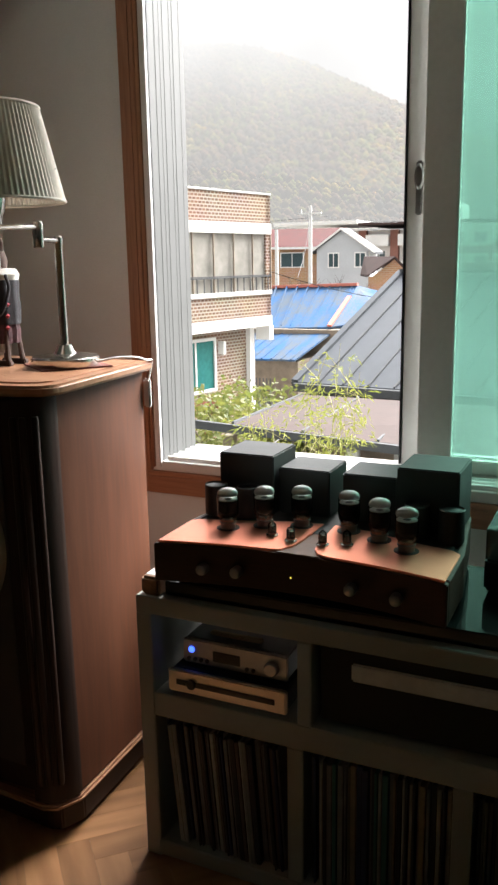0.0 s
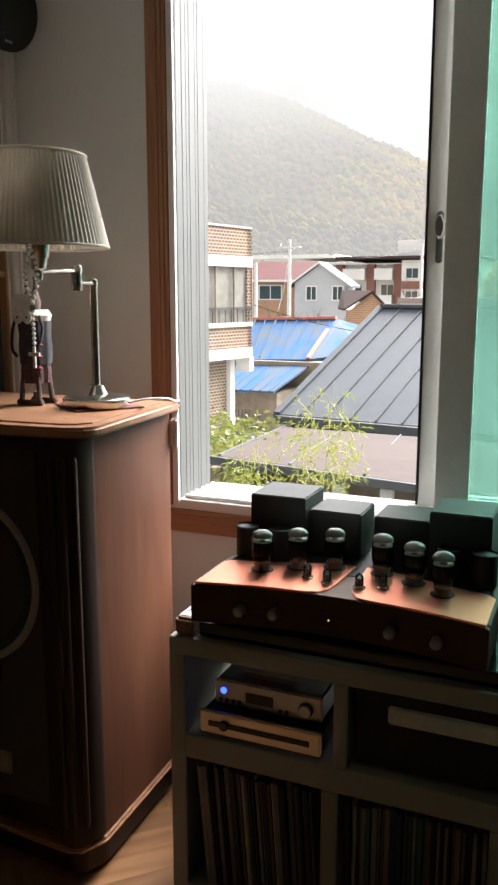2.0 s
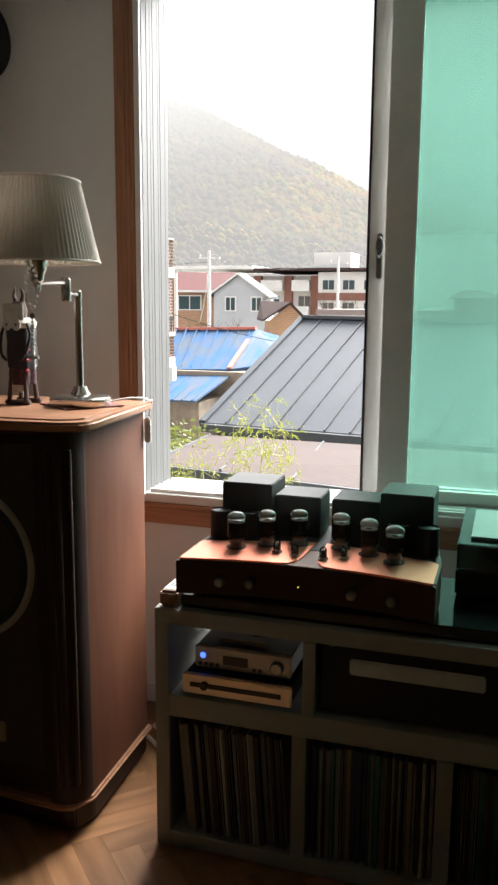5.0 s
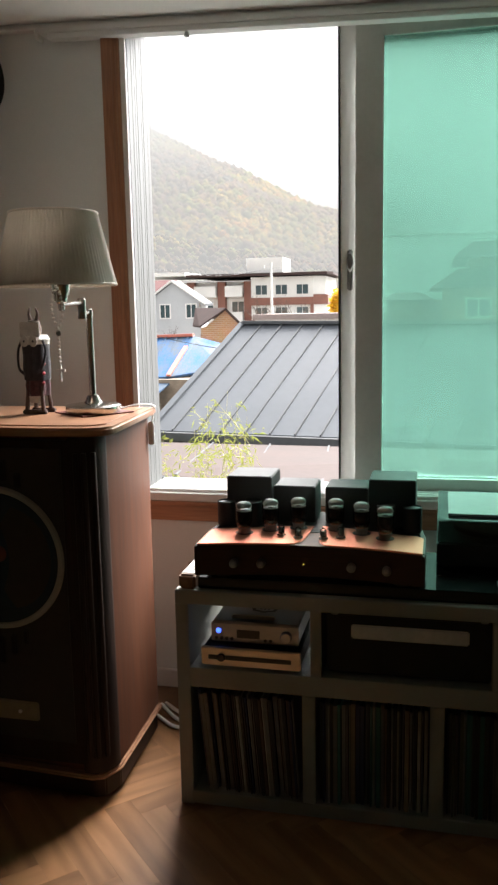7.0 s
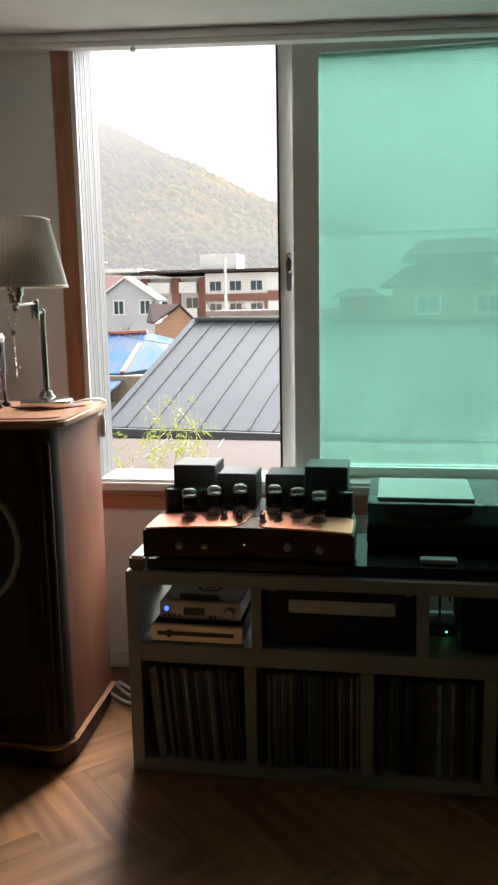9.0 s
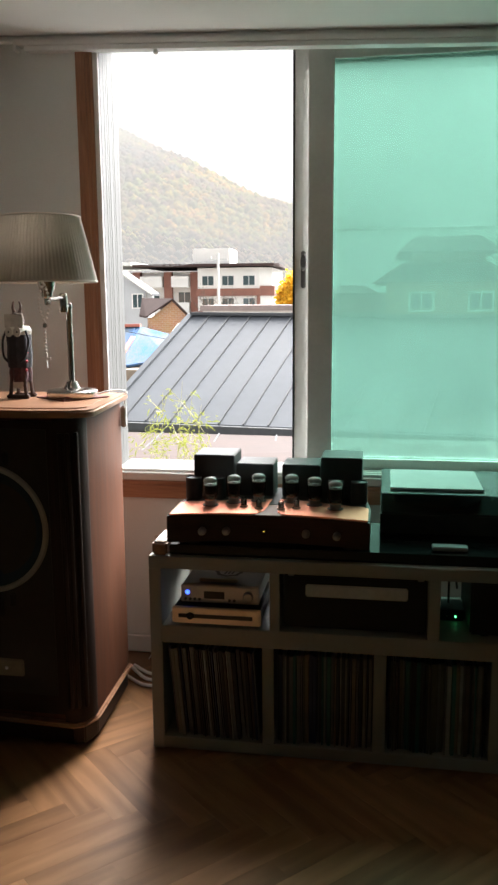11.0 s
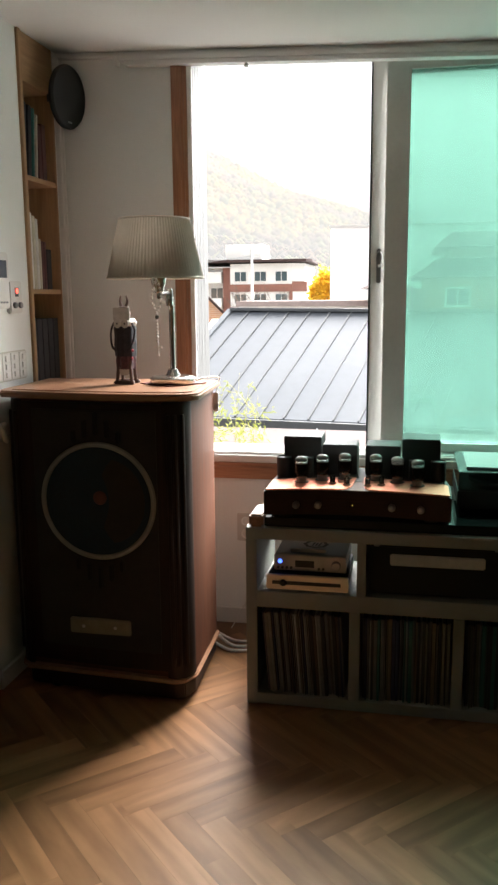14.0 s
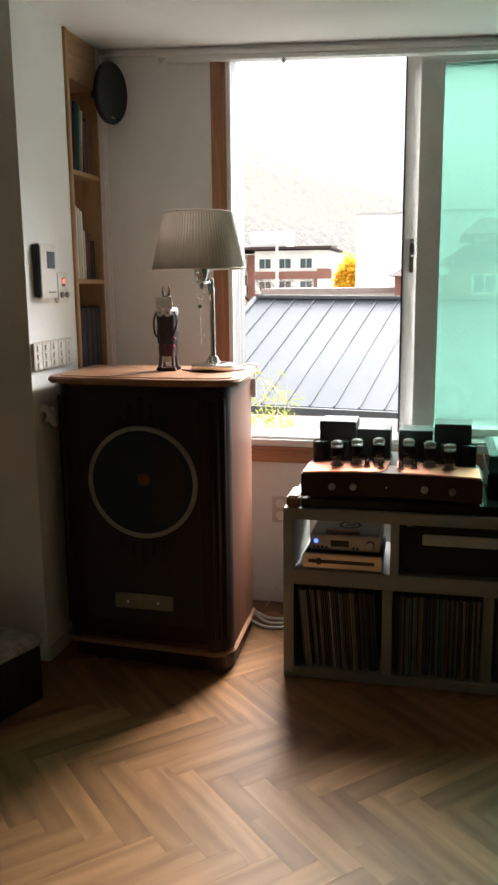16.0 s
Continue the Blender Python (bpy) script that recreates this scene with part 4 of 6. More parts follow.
def valve_amp():
    cx = 0.507
    amp = thing("valve_amplifier", (cx, 0, SZ), "valve amplifier with copper deck, mahogany front and black transformers", "amplifier")
    # chassis: concave front
    n = 20
    fr = [(cx + 0.325 * (2 * i / n - 1), -0.218 + 0.045 * (1 - (2 * i / n - 1) ** 2)) for i in range(n + 1)]
    side = [(cx + 0.325, -0.05), (cx + 0.285, 0.225), (cx - 0.285, 0.225), (cx - 0.325, -0.05)]
    part("chassis", prism([(x * 0.985 + cx * 0.015, y + 0.02) for x, y in fr] + [(x * 0.97 + cx * 0.03, y - 0.01) for x, y in side], SZ + 0.032, SZ + 0.107), BLACK_MATT, amp)
    # front panel follows the curve
    part("front_panel", prism(fr + [(x, y + 0.018) for x, y in reversed(fr)], SZ + 0.022, SZ + 0.1095, None, 0.002), AMP_WOOD, amp, "dark mahogany front", smooth=True)
    for s in (-1, 1):
        ax = cx + s * 0.325
        part("side_panel", prism([(ax, -0.199), (ax, -0.05), (cx + s * 0.290, 0.228), (cx + s * 0.278, 0.228), (ax - s * 0.014, -0.05), (ax - s * 0.014, -0.199)][::s], SZ + 0.022, SZ + 0.112, None, 0.002), AMP_WOOD, amp, "dark mahogany side")
    part("back_ledge", prism([(cx - 0.30, -0.035), (cx + 0.30, -0.035), (cx + 0.276, 0.222), (cx - 0.276, 0.222)], SZ + 0.1085, SZ + 0.1138, None, 0.002), BLACK_MATT, amp)
    # two copper deck plates with a wedge between
    zt = SZ + 0.1100
    for s in (-1, 1):
        edge = [(cx + s * a, -0.214 + 0.045 * (1 - (a / 0.325) ** 2)) for a in (0.318, 0.27, 0.22, 0.17, 0.12, 0.07)]
        inner = [(cx + s * 0.042, -0.165), (cx + s * 0.026, -0.135), (cx + s * 0.020, -0.10), (cx + s * 0.013, 0.036), (cx + s * 0.10, 0.02), (cx + s * 0.22, -0.02), (cx + s * 0.30, -0.0365), (cx + s * 0.318, -0.055)]
        poly = edge + inner
        if s < 0:
            poly = poly[::-1]
        part("deck_plate", prism(poly, zt, zt + 0.0060, None, 0.0015), COPPER, amp, "brushed copper deck")
    part("deck_wedge", prism([(cx - 0.05, -0.172), (cx + 0.05, -0.172), (cx + 0.02, 0.03), (cx - 0.02, 0.03)], zt - 0.002, zt + 0.0022), CHERRY, amp)
    zp = zt + 0.0061
    spots = [(cx + s * a, y) for s in (-1, 1) for a, y in ((0.209, -0.076), (0.137, -0.030), (0.057, 0.003))]
    for x, y in spots:
        v = part("valve_socket", lathe([(0.0175, zp), (0.0175, zp + 0.012), (0.0195, zp + 0.014), (0.0195, zp + 0.017), (0.017, zp + 0.018)], (x, y, 0), segments=24), KNOB, amp, smooth=True)
        # dark ring painted for the shaded hole the valve base sits in
        part("hole_ring", lathe([(0.018, zp), (0.0265, zp), (0.0265, zp + 0.0012), (0.018, zp + 0.0012)], (x, y, 0), segments=28, hollow=True), BAKELITE, v, "flat dark ring in place of the shaded deck hole", smooth=True)
        part("valve_bulb", lathe([(0.0170, zp + 0.018), (0.0195, zp + 0.024), (0.0236, zp + 0.031), (0.0248, zp + 0.038), (0.0250, zp + 0.078), (0.0242, zp + 0.0845), (0.0210, zp + 0.0900), (0.0155, zp + 0.0935), (0.0080, zp + 0.0955), (0.0, zp + 0.096)], (x, y, 0), segments=28), TUBE_GLASS, v, "clear glass valve", smooth=True)
        part("getter", lathe([(0.0240, zp + 0.0800), (0.0234, zp + 0.0845), (0.0204, zp + 0.0893), (0.0150, zp + 0.0927), (0.0078, zp + 0.0947), (0.0, zp + 0.0952)], (x, y, 0), segments=28), CHROME, v, "silver getter flash", smooth=True)
        b = lathe([(0.013, zp + 0.032), (0.0212, zp + 0.042), (0.0215, zp + 0.064), (0.018, zp + 0.066)], (x, y, 0), segments=20)
        lathe([(0.019, zp + 0.066), (0.019, zp + 0.0675)], (x, y, 0), segments=20, bm=b)
        lathe([(0.0155, zp + 0.021), (0.0155, zp + 0.0225)], (x, y, 0), segments=20, bm=b)
        for dx in (-0.015, 0.015):
            bar((x + dx, y, zp + 0.015), (x + dx, y, zp + 0.07), 0.0015, 0.0015, b)
        part("valve_plate", b, PLATE, v)
        part("mica_spacer", lathe([(0.009, zp + 0.0682), (0.0225, zp + 0.0682), (0.0225, zp + 0.0694), (0.009, zp + 0.0694)], (x, y, 0), segments=24, hollow=True), PLASTIC, v, "pale mica spacer")
        part("base_collar", lathe([(0.0172, zp + 0.0185), (0.0186, zp + 0.0185), (0.0190, zp + 0.027), (0.0184, zp + 0.029), (0.0174, zp + 0.029)], (x, y, 0), segments=24, hollow=True), STEEL, v, "bright steel collar", smooth=True)
    for x, y in ((cx - 0.093, -0.088), (cx - 0.040, -0.108), (cx + 0.034, -0.108), (cx + 0.082, -0.088)):
        v = part("small_valve_socket", lathe([(0.014, zp), (0.014, zp + 0.003), (0.010, zp + 0.004), (0.010, zp + 0.008)], (x, y, 0), segments=18), STEEL, amp)
        part("small_valve_bulb", lathe([(0.0095, zp + 0.008), (0.0095, zp + 0.026), (0.007, zp + 0.030), (0.002, zp + 0.033), (0.0, zp + 0.037)], (x, y, 0), segments=18), TUBE_GLASS, v, smooth=True)
        part("small_valve_plate", lathe([(0.0075, zp + 0.010), (0.006, zp + 0.023), (0.004, zp + 0.025)], (x, y, 0), segments=12), STEEL, v)
    for a, w, d0, d1, h in ((-0.296, 0.146, 0.057, 0.205, 0.980), (-0.150, 0.133, 0.085, 0.215, 0.947), (0.013, 0.133, 0.085, 0.215, 0.947), (0.150, 0.142, 0.057, 0.205, 0.980)):
        t = part("transformer", box(cx + a + 0.001, cx + a + w - 0.001, d0, d1, SZ + 0.114, h, 0.003), BLACK_SATIN, amp, "black painted transformer cover")
    for x, y in ((cx - 0.288, 0.022), (cx - 0.205, 0.030), (cx + 0.205, 0.030), (cx + 0.283, 0.022)):
        part("capacitor", lathe([(0.026, SZ + 0.114), (0.028, SZ + 0.116), (0.028, SZ + 0.188), (0.026, SZ + 0.190), (0.025, SZ + 0.186), (0.0, SZ + 0.186)], (x, y, 0), segments=28), BLACK_SATIN, amp, "black capacitor can", smooth=True)
    for a in (-0.212, -0.135, 0.123, 0.222):
        y = -0.218 + 0.045 * (1 - (a / 0.325) ** 2)
        part("knob", lathe([(0.0125, 0), (0.0125, 0.016), (0.0112, 0.0205), (0.006, 0.0235), (0.0, 0.024)], (cx + a, y, SZ + 0.059), "y", 24), KNOB, amp, "round nickel knob", smooth=True)
    part("power_light", lathe([(0.0014, 0), (0.0014, 0.003)], (cx - 0.014, -0.173, SZ + 0.058), "y", 10), AMBER_LED, amp, "small amber light")
    for sx in (-0.26, 0.26):
        for y in (-0.13, 0.17):
            part("foot", lathe([(0.022, SZ), (0.024, SZ + 0.004), (0.02, SZ + 0.0318)], (cx + sx, y, 0), segments=18), BLACK_MATT, amp)


valve_amp()


def turntable():
    tt = thing("turntable", (1.1, 0.2, SZ), "black turntable under a closed smoked acrylic lid", "turntable")
    x0, x1, y0, y1 = 0.862, 1.33, 0.020, 0.43
    z = SZ
    part("plinth", box(x0, x1, y0, y1 , z + 0.013, z + 0.085, 0.006), BLACK_SATIN, tt)
    for x in (x0 + 0.05, x1 - 0.05):
        for y in (y0 + 0.05, y1 - 0.07):
            part("foot", lathe([(0.026, z), (0.028, z + 0.004), (0.024, z + 0.0128)], (x, y, 0), segments=20), BLACK_MATT, tt)
    pl = part("platter", lathe([(0.148, z + 0.0855), (0.150, z + 0.088), (0.150, z + 0.100), (0.146, z + 0.104), (0.0, z + 0.104)], (x0 + 0.20, y0 + 0.19, 0), segments=64), BLACK_MATT, tt, smooth=True)
    part("arm_tube", tube([(x1 - 0.07, y1 - 0.08, z + 0.115), (x1 - 0.09, y0 + 0.1, z + 0.112)], 0.005), STEEL, tt, smooth=True)
    # lid as five thin walls
    lid = part("lid", box(x0 + 0.002, x1 - 0.002, y0 + 0.002, y1, z + 0.148, z + 0.152, 0.001), SMOKE, tt, "smoked acrylic lid")
    for a0, a1, b0, b1 in ((x0 + 0.002, x1 - 0.002, y0 + 0.002, y0 + 0.006), (x0 + 0.002, x1 - 0.002, y1 - 0.004, y1), (x0 + 0.002, x0 + 0.006, y0 + 0.0065, y1 - 0.0045), (x1 - 0.006, x1 - 0.002, y0 + 0.0065, y1 - 0.0045)):
        part("lid_wall", box(a0, a1, b0, b1, z + 0.086, z + 0.1475), SMOKE, lid)
    part("hinge", box(x0 + 0.07, x0 + 0.11, y1, y1 + 0.012, z + 0.06, z + 0.10, 0.003), BLACK_MATT, tt)
    sl = part("record_sleeve", box(0.895, 1.205, 0.075, 0.385, z + 0.1525, z + 0.160, 0.001), SLEEVE, at=(1.05, 0.23, z + 0.1525))
    tagged(sl, "pale glossy record sleeve lying on the turntable lid", "record sleeve")


turntable()
st = thing("cartridge_box", (1.084, -0.118, SZ), "small silver metal box on the black slab", "box")
part("body", box(1.028, 1.139, -0.136, -0.095, SZ + 0.004, SZ + 0.018, 0.003), SILVER, st)
part("base", box(1.032, 1.135, -0.132, -0.099, SZ, SZ + 0.0038), BLACK_MATT, st)

# ---- wall fittings ----
def plate_on_wall(name, label, cat, y0, y1, z0, z1, d, m):
    ob = thing(name, (LX, (y0 + y1) / 2, z0), label, cat)
    part("body", box(LX, LX + d, y0, y1, z0, z1, 0.005), m, ob)
    return ob


ic = plate_on_wall("door_intercom", "white video door intercom with small grey screen", "intercom", -0.19, -0.05, 1.47, 1.68, 0.028, PLASTIC)
part("screen", box(LX + 0.0282, LX + 0.0295, -0.135, -0.07, 1.585, 1.65), SCREEN, ic, "small grey screen")
part("side_band", box(LX, LX + 0.03, -0.206, -0.1905, 1.475, 1.675, 0.004), BLACK_SATIN, ic, "dark side band")
for k in range(3):
    part("button", box(LX + 0.0282, LX + 0.031, -0.13 + 0.022 * k, -0.115 + 0.022 * k, 1.49, 1.497, 0.001), SILVER, ic)
th = plate_on_wall("thermostat", "white heating controller with red display", "thermostat", -0.035, 0.065, 1.45, 1.575, 0.02, PLASTIC)
part("display", box(LX + 0.0202, LX + 0.0212, 0.005, 0.032, 1.515, 1.55), SCREEN, th)
part("digits", box(LX + 0.0213, LX + 0.0216, 0.012, 0.026, 1.528, 1.545), glow("red_digits", (0.8, 0.05, 0.03), 0.8), th)
for y in (-0.005, 0.04):
    part("dial", lathe([(0.012, 0), (0.012, 0.008), (0.010, 0.010)], (LX + 0.02, y, 1.482), "x", 20), SILVER, th, smooth=True)
sw = plate_on_wall("switch_panel", "wide white panel of fifteen light switches", "light switch", -0.258, 0.097, 1.19, 1.305, 0.010, mat("ivory_plastic", (0.60, 0.58, 0.52), 0.45, vary=0.03, bump=0.02))
for i in range(5):
    y = -0.250 + 0.069 * i
    gang = part("gang_plate", box(LX + 0.0102, LX + 0.0125, y, y + 0.063, 1.196, 1.299, 0.001), PLASTIC, sw)
    for j in range(3):
        z = 1.203 + 0.032 * j
        part("switch", box(LX + 0.0126, LX + 0.018, y + 0.018, y + 0.050, z, z + 0.025, 0.0025), PAPER, gang)
hk = thing("cord_hook", (LX, -0.2, 0.98), "white cord coiled on a wall hook", "hook")
part("hook", box(LX, LX + 0.02, -0.21, -0.18, 1.03, 1.06, 0.004), PLASTIC, hk)
part("cord", tube(curve_points([(LX + 0.02, -0.20, 1.05), (LX + 0.05, -0.22, 1.02), (LX + 0.045, -0.18, 0.98), (LX + 0.03, -0.15, 1.0), (LX + 0.045, -0.19, 1.04), (LX + 0.03, -0.21, 0.99)]), 0.012), PLASTIC, hk, smooth=True)

out = thing("wall_socket", (-0.045, WY, 0.45), "white double wall socket", "socket")
part("plate", box(-0.085, -0.005, WY - 0.010, WY, 0.40, 0.53, 0.003), mat("socket_plastic", (0.56, 0.54, 0.50), 0.4, vary=0.03, bump=0.02), out)
for z in (0.435, 0.495):
    part("receptacle", lathe([(0.02, 0.0), (0.022, 0.003), (0.018, 0.004), (0.016, 0.001), (0.0, 0.001)], (-0.045, WY - 0.010, z), "y", 24), PLASTIC, out, smooth=True)
tagged(part("cable", tube(curve_points([(-0.035, WY - 0.02, 0.43), (-0.03, WY - 0.035, 0.34), (-0.005, WY - 0.03, 0.2), (-0.06, WY - 0.05, 0.08), (-0.10, WY - 0.09, 0.006)]), 0.0022), PVC_GREY, at=(0, WY - 0.03, 0.2), smooth=True), "thin grey cable hanging from the socket", "cable", "cables")
for dz, off in ((0.0, 0.0), (0.02, 0.05), (0.0, 0.1)):
    pts = [(-0.14, 0.30 + off, 0.012 + dz), (-0.05, 0.24 + off, 0.008), (0.04, 0.26 + off, 0.01), (0.13, 0.33 + off, 0.04), (0.2, 0.38 + off, 0.05)]
    tagged(part("cable", tube(curve_points(pts), 0.007), PLASTIC, at=pts[1], smooth=True), "white cable lying on the floor by the wall", "cable", "cables")

# disc shaped satellite speaker in the corner
DISC = Matrix.Translation((LX + 0.095, 0.425, 2.338)) @ Euler((0, radians(4), radians(-9))).to_matrix().to_4x4()
ws = thing("wall_speaker", (LX + 0.05, 0.45, 2.338), "black disc-shaped satellite speaker high on the wall", "loudspeaker")
part("bracket", bar((LX, 0.455, 2.345), (LX + 0.075, 0.43, 2.345), 0.03, 0.03), BLACK_SATIN, ws)
b = lathe([(0.03, -0.035), (0.10, -0.026), (0.125, -0.010), (0.128, 0.004), (0.122, 0.012), (0.06, 0.020), (0.0, 0.022)], (0, 0, 0), "x", 48)
bmesh.ops.transform(b, matrix=DISC, verts=b.verts)
part("body", b, BLACK_MATT, ws, smooth=True)
b = box(0.0135, 0.0165, -0.015, 0.015, -0.104, -0.097, 0.001)
bmesh.ops.transform(b, matrix=DISC, verts=b.verts)
part("badge", b, SILVER, ws)

# book niche
bs = thing("wall_bookcase", (LX - 0.12, (NICHE0 + NICHE1) / 2, 0.0), "oak bookcase let into the wall, half full", "bookcase")
part("side", box(LX - 0.255, LX + 0.012, NICHE0 - 0.012, NICHE0 + 0.012, 0.0, 2.545, 0.002), OAK, bs)
part("side", box(LX - 0.255, LX + 0.004, NICHE1 - 0.014, NICHE1 - 0.002, 0.0, 2.545, 0.002), OAK, bs)
part("back", box(LX - 0.258, LX - 0.25, NICHE0 + 0.0125, NICHE1 - 0.0145, 0.0, 2.545), OAK, bs)
for z0, z1 in ((1.07, 1.09), (1.525, 1.545), (1.98, 2.0), (2.36, 2.545)):
    part("shelf", box(LX - 0.2495, LX + 0.002, NICHE0 + 0.0125, NICHE1 - 0.0145, z0, z1, 0.002), OAK_Y, bs)
random.seed(9)
COVERS = [mat("cover_" + n, c, 0.5, vary=0.15, scale=12, bump=0.05) for n, c in (("teal", (0.05, 0.22, 0.2)), ("rust", (0.3, 0.12, 0.06)), ("cream", (0.6, 0.56, 0.45)), ("white", (0.7, 0.69, 0.66)), ("maroon", (0.13, 0.05, 0.05)), ("black", (0.02, 0.022, 0.03)), ("yellow", (0.62, 0.5, 0.16)))]
for z, items in ((2.0, ((0.34, 0.010, 2, 0), (0.29, 0.022, 5, 5), (0.285, 0.03, 5, 5), (0.28, 0.012, 0, 5), (0.26, 0.014, 2, 5), (0.22, 0.03, 4, 0), (0.23, 0.04, 4, 0))),
                 (1.545, ((0.24, 0.022, 6, 0), (0.31, 0.03, 3, 0), (0.30, 0.025, 2, 0), (0.29, 0.022, 3, 0), (0.21, 0.018, 2, 0), (0.20, 0.02, 4, 0), (0.2, 0.02, 4, 0), (0.17, 0.045, 5, 0))),
                 (1.09, tuple((0.33, 0.05, 5, 0) for _ in range(5)))):
    y = NICHE0 + 0.02
    for h, w, m, lean in items:
        bm = box(-0.19, 0, 0, w, 0, h, 0.002)
        ob = part("book", bm, COVERS[m], at=(0, 0, 0))
        ob.matrix_world = pose(LX - 0.012, y + (h * math.sin(radians(lean)) * 0.0), z + 0.0005, -lean, 0, 0)
        tagged(ob, ("teal", "rust brown", "cream", "white", "maroon", "black", "yellow")[m] + " book standing on the wall bookcase", "book", "books in the bookcase")
        y += w + 0.004 + (0.012 if lean else 0)

# dark case on the floor by the wall end
cs = thing("equipment_case", (-1.05, -0.55, 0), "dark low case with pale worn lid beside the wall", "case")
def tilted(a, b_, z0, z1, grow):
    p = Vector((-0.735, -0.55))
    d1, d2 = Vector((-0.33, -0.944)), Vector((-0.944, 0.33))
    q = [p - (d1 + d2) * grow, p + d1 * (a + grow) - d2 * grow, p + d1 * (a + grow) + d2 * (b_ + grow), p - d1 * grow + d2 * (b_ + grow)]
    return prism([tuple(v) for v in q], z0, z1, None, 0.006)


part("body", tilted(0.55, 0.42, 0.0, 0.215, 0.0), BLACK_MATT, cs)
part("lid", tilted(0.55, 0.42, 0.2155, 0.245, 0.006), mat("worn_grey", (0.34, 0.35, 0.335), 0.6, vary=0.5, scale=14), cs, "greyish worn lid")


# ---- outside ----
GZ = -4.4
random.seed(3)
ASPH = mat("yard_concrete", (0.20, 0.195, 0.18), 0.9, vary=0.25, scale=0.3, fine=6, bump=0.2)
PLASTER = mat("white_plaster", (0.66, 0.65, 0.62), 0.85, vary=0.06, scale=0.8, fine=10)
CONC = mat("pale_concrete", (0.50, 0.49, 0.47), 0.85, vary=0.1, scale=1.2, fine=14)
GREYSIDE = mat("grey_siding", (0.40, 0.41, 0.42), 0.8, vary=0.08, scale=0.6, fine=8)
REDROOF = mat("red_roof_tile", (0.075, 0.020, 0.019), 0.7, vary=0.2, scale=1.5, fine=12)
BROWNROOF = mat("brown_roof", (0.055, 0.036, 0.033), 0.8, vary=0.2, scale=1.5, fine=12)
BROWNBAND = mat("brown_cladding", (0.20, 0.085, 0.06), 0.75, vary=0.15, scale=1, fine=9)
BRICK = brick_mat("tan_brick", (0.235, 0.13, 0.075), (0.155, 0.082, 0.047), (0.44, 0.37, 0.295), 0.20, 0.10, 0.020)
BRICK2 = brick_mat("orange_brick", (0.48, 0.26, 0.13), (0.42, 0.22, 0.11), (0.5, 0.42, 0.34), 0.4, 0.14)
ROOF = mat("grey_standing_seam", (0.070, 0.076, 0.085), 0.7, 0.0, vary=0.08, scale=0.5, fine=5, bump=0.03)
ROOF_DARK = mat("dark_gutter", (0.075, 0.078, 0.082), 0.65, 0.0, vary=0.1)
AWN = mat("weathered_terrace_roof", (0.060, 0.044, 0.040), 0.85, vary=0.2, scale=0.6, fine=9)
BLUE = mat("blue_metal_roof", (0.02, 0.085, 0.21), 0.8, vary=0.25, scale=0.7, fine=7, stretch=(2.2, 0.7, 1), second=(0.065, 0.085, 0.11), spread=(0.42, 0.60))
RUST = mat("rusty_flashing", (0.42, 0.13, 0.09), 0.8, vary=0.2)
PANE = mat("far_window_glass", (0.05, 0.075, 0.08), 0.12, bump=0)
TEAL_PANE = mat("teal_window_glass", (0.03, 0.16, 0.15), 0.12, bump=0)
TIMBER = mat("old_timber", (0.20, 0.16, 0.12), 0.85, vary=0.3, scale=3)
POLE = mat("utility_pole_concrete", (0.55, 0.55, 0.53), 0.8)


def leaf_mat(name, c1, c2):
    """Thin leaf that lets light through."""
    return thin_sheet(mat(name, c1, 0.6, vary=0.2, scale=4, second=c2, bump=0), 0.45)


LEAF = leaf_mat("bamboo_leaf", (0.26, 0.26, 0.05), (0.14, 0.18, 0.035))
STEM = mat("bamboo_stem", (0.30, 0.27, 0.10), 0.6)
SHRUB = leaf_mat("garden_shrub_leaf", (0.20, 0.19, 0.045), (0.08, 0.12, 0.03))
AUTUMN = leaf_mat("dry_autumn_leaf", (0.28, 0.10, 0.05), (0.14, 0.05, 0.03))
YELLOW = leaf_mat("ginkgo_leaf", (0.75, 0.46, 0.03), (0.62, 0.36, 0.03))
for _m in (BLUE, BROWNROOF, REDROOF, ROOF_DARK, AWN, ROOF):
    _m.node_tree.nodes["Principled BSDF"].inputs["Specular IOR Level"].default_value = 0.15
DARKBARK = mat("bark", (0.10, 0.075, 0.055), 0.9, vary=0.3, scale=6)

g = bmesh.new()
s = 1500
g.faces.new([g.verts.new(p) for p in ((-s, 0.84, GZ), (s, 0.84, GZ), (s, s, GZ), (-s, s, GZ))])
struct("ground", g, ASPH, "pale concrete yards and lanes below", "ground")


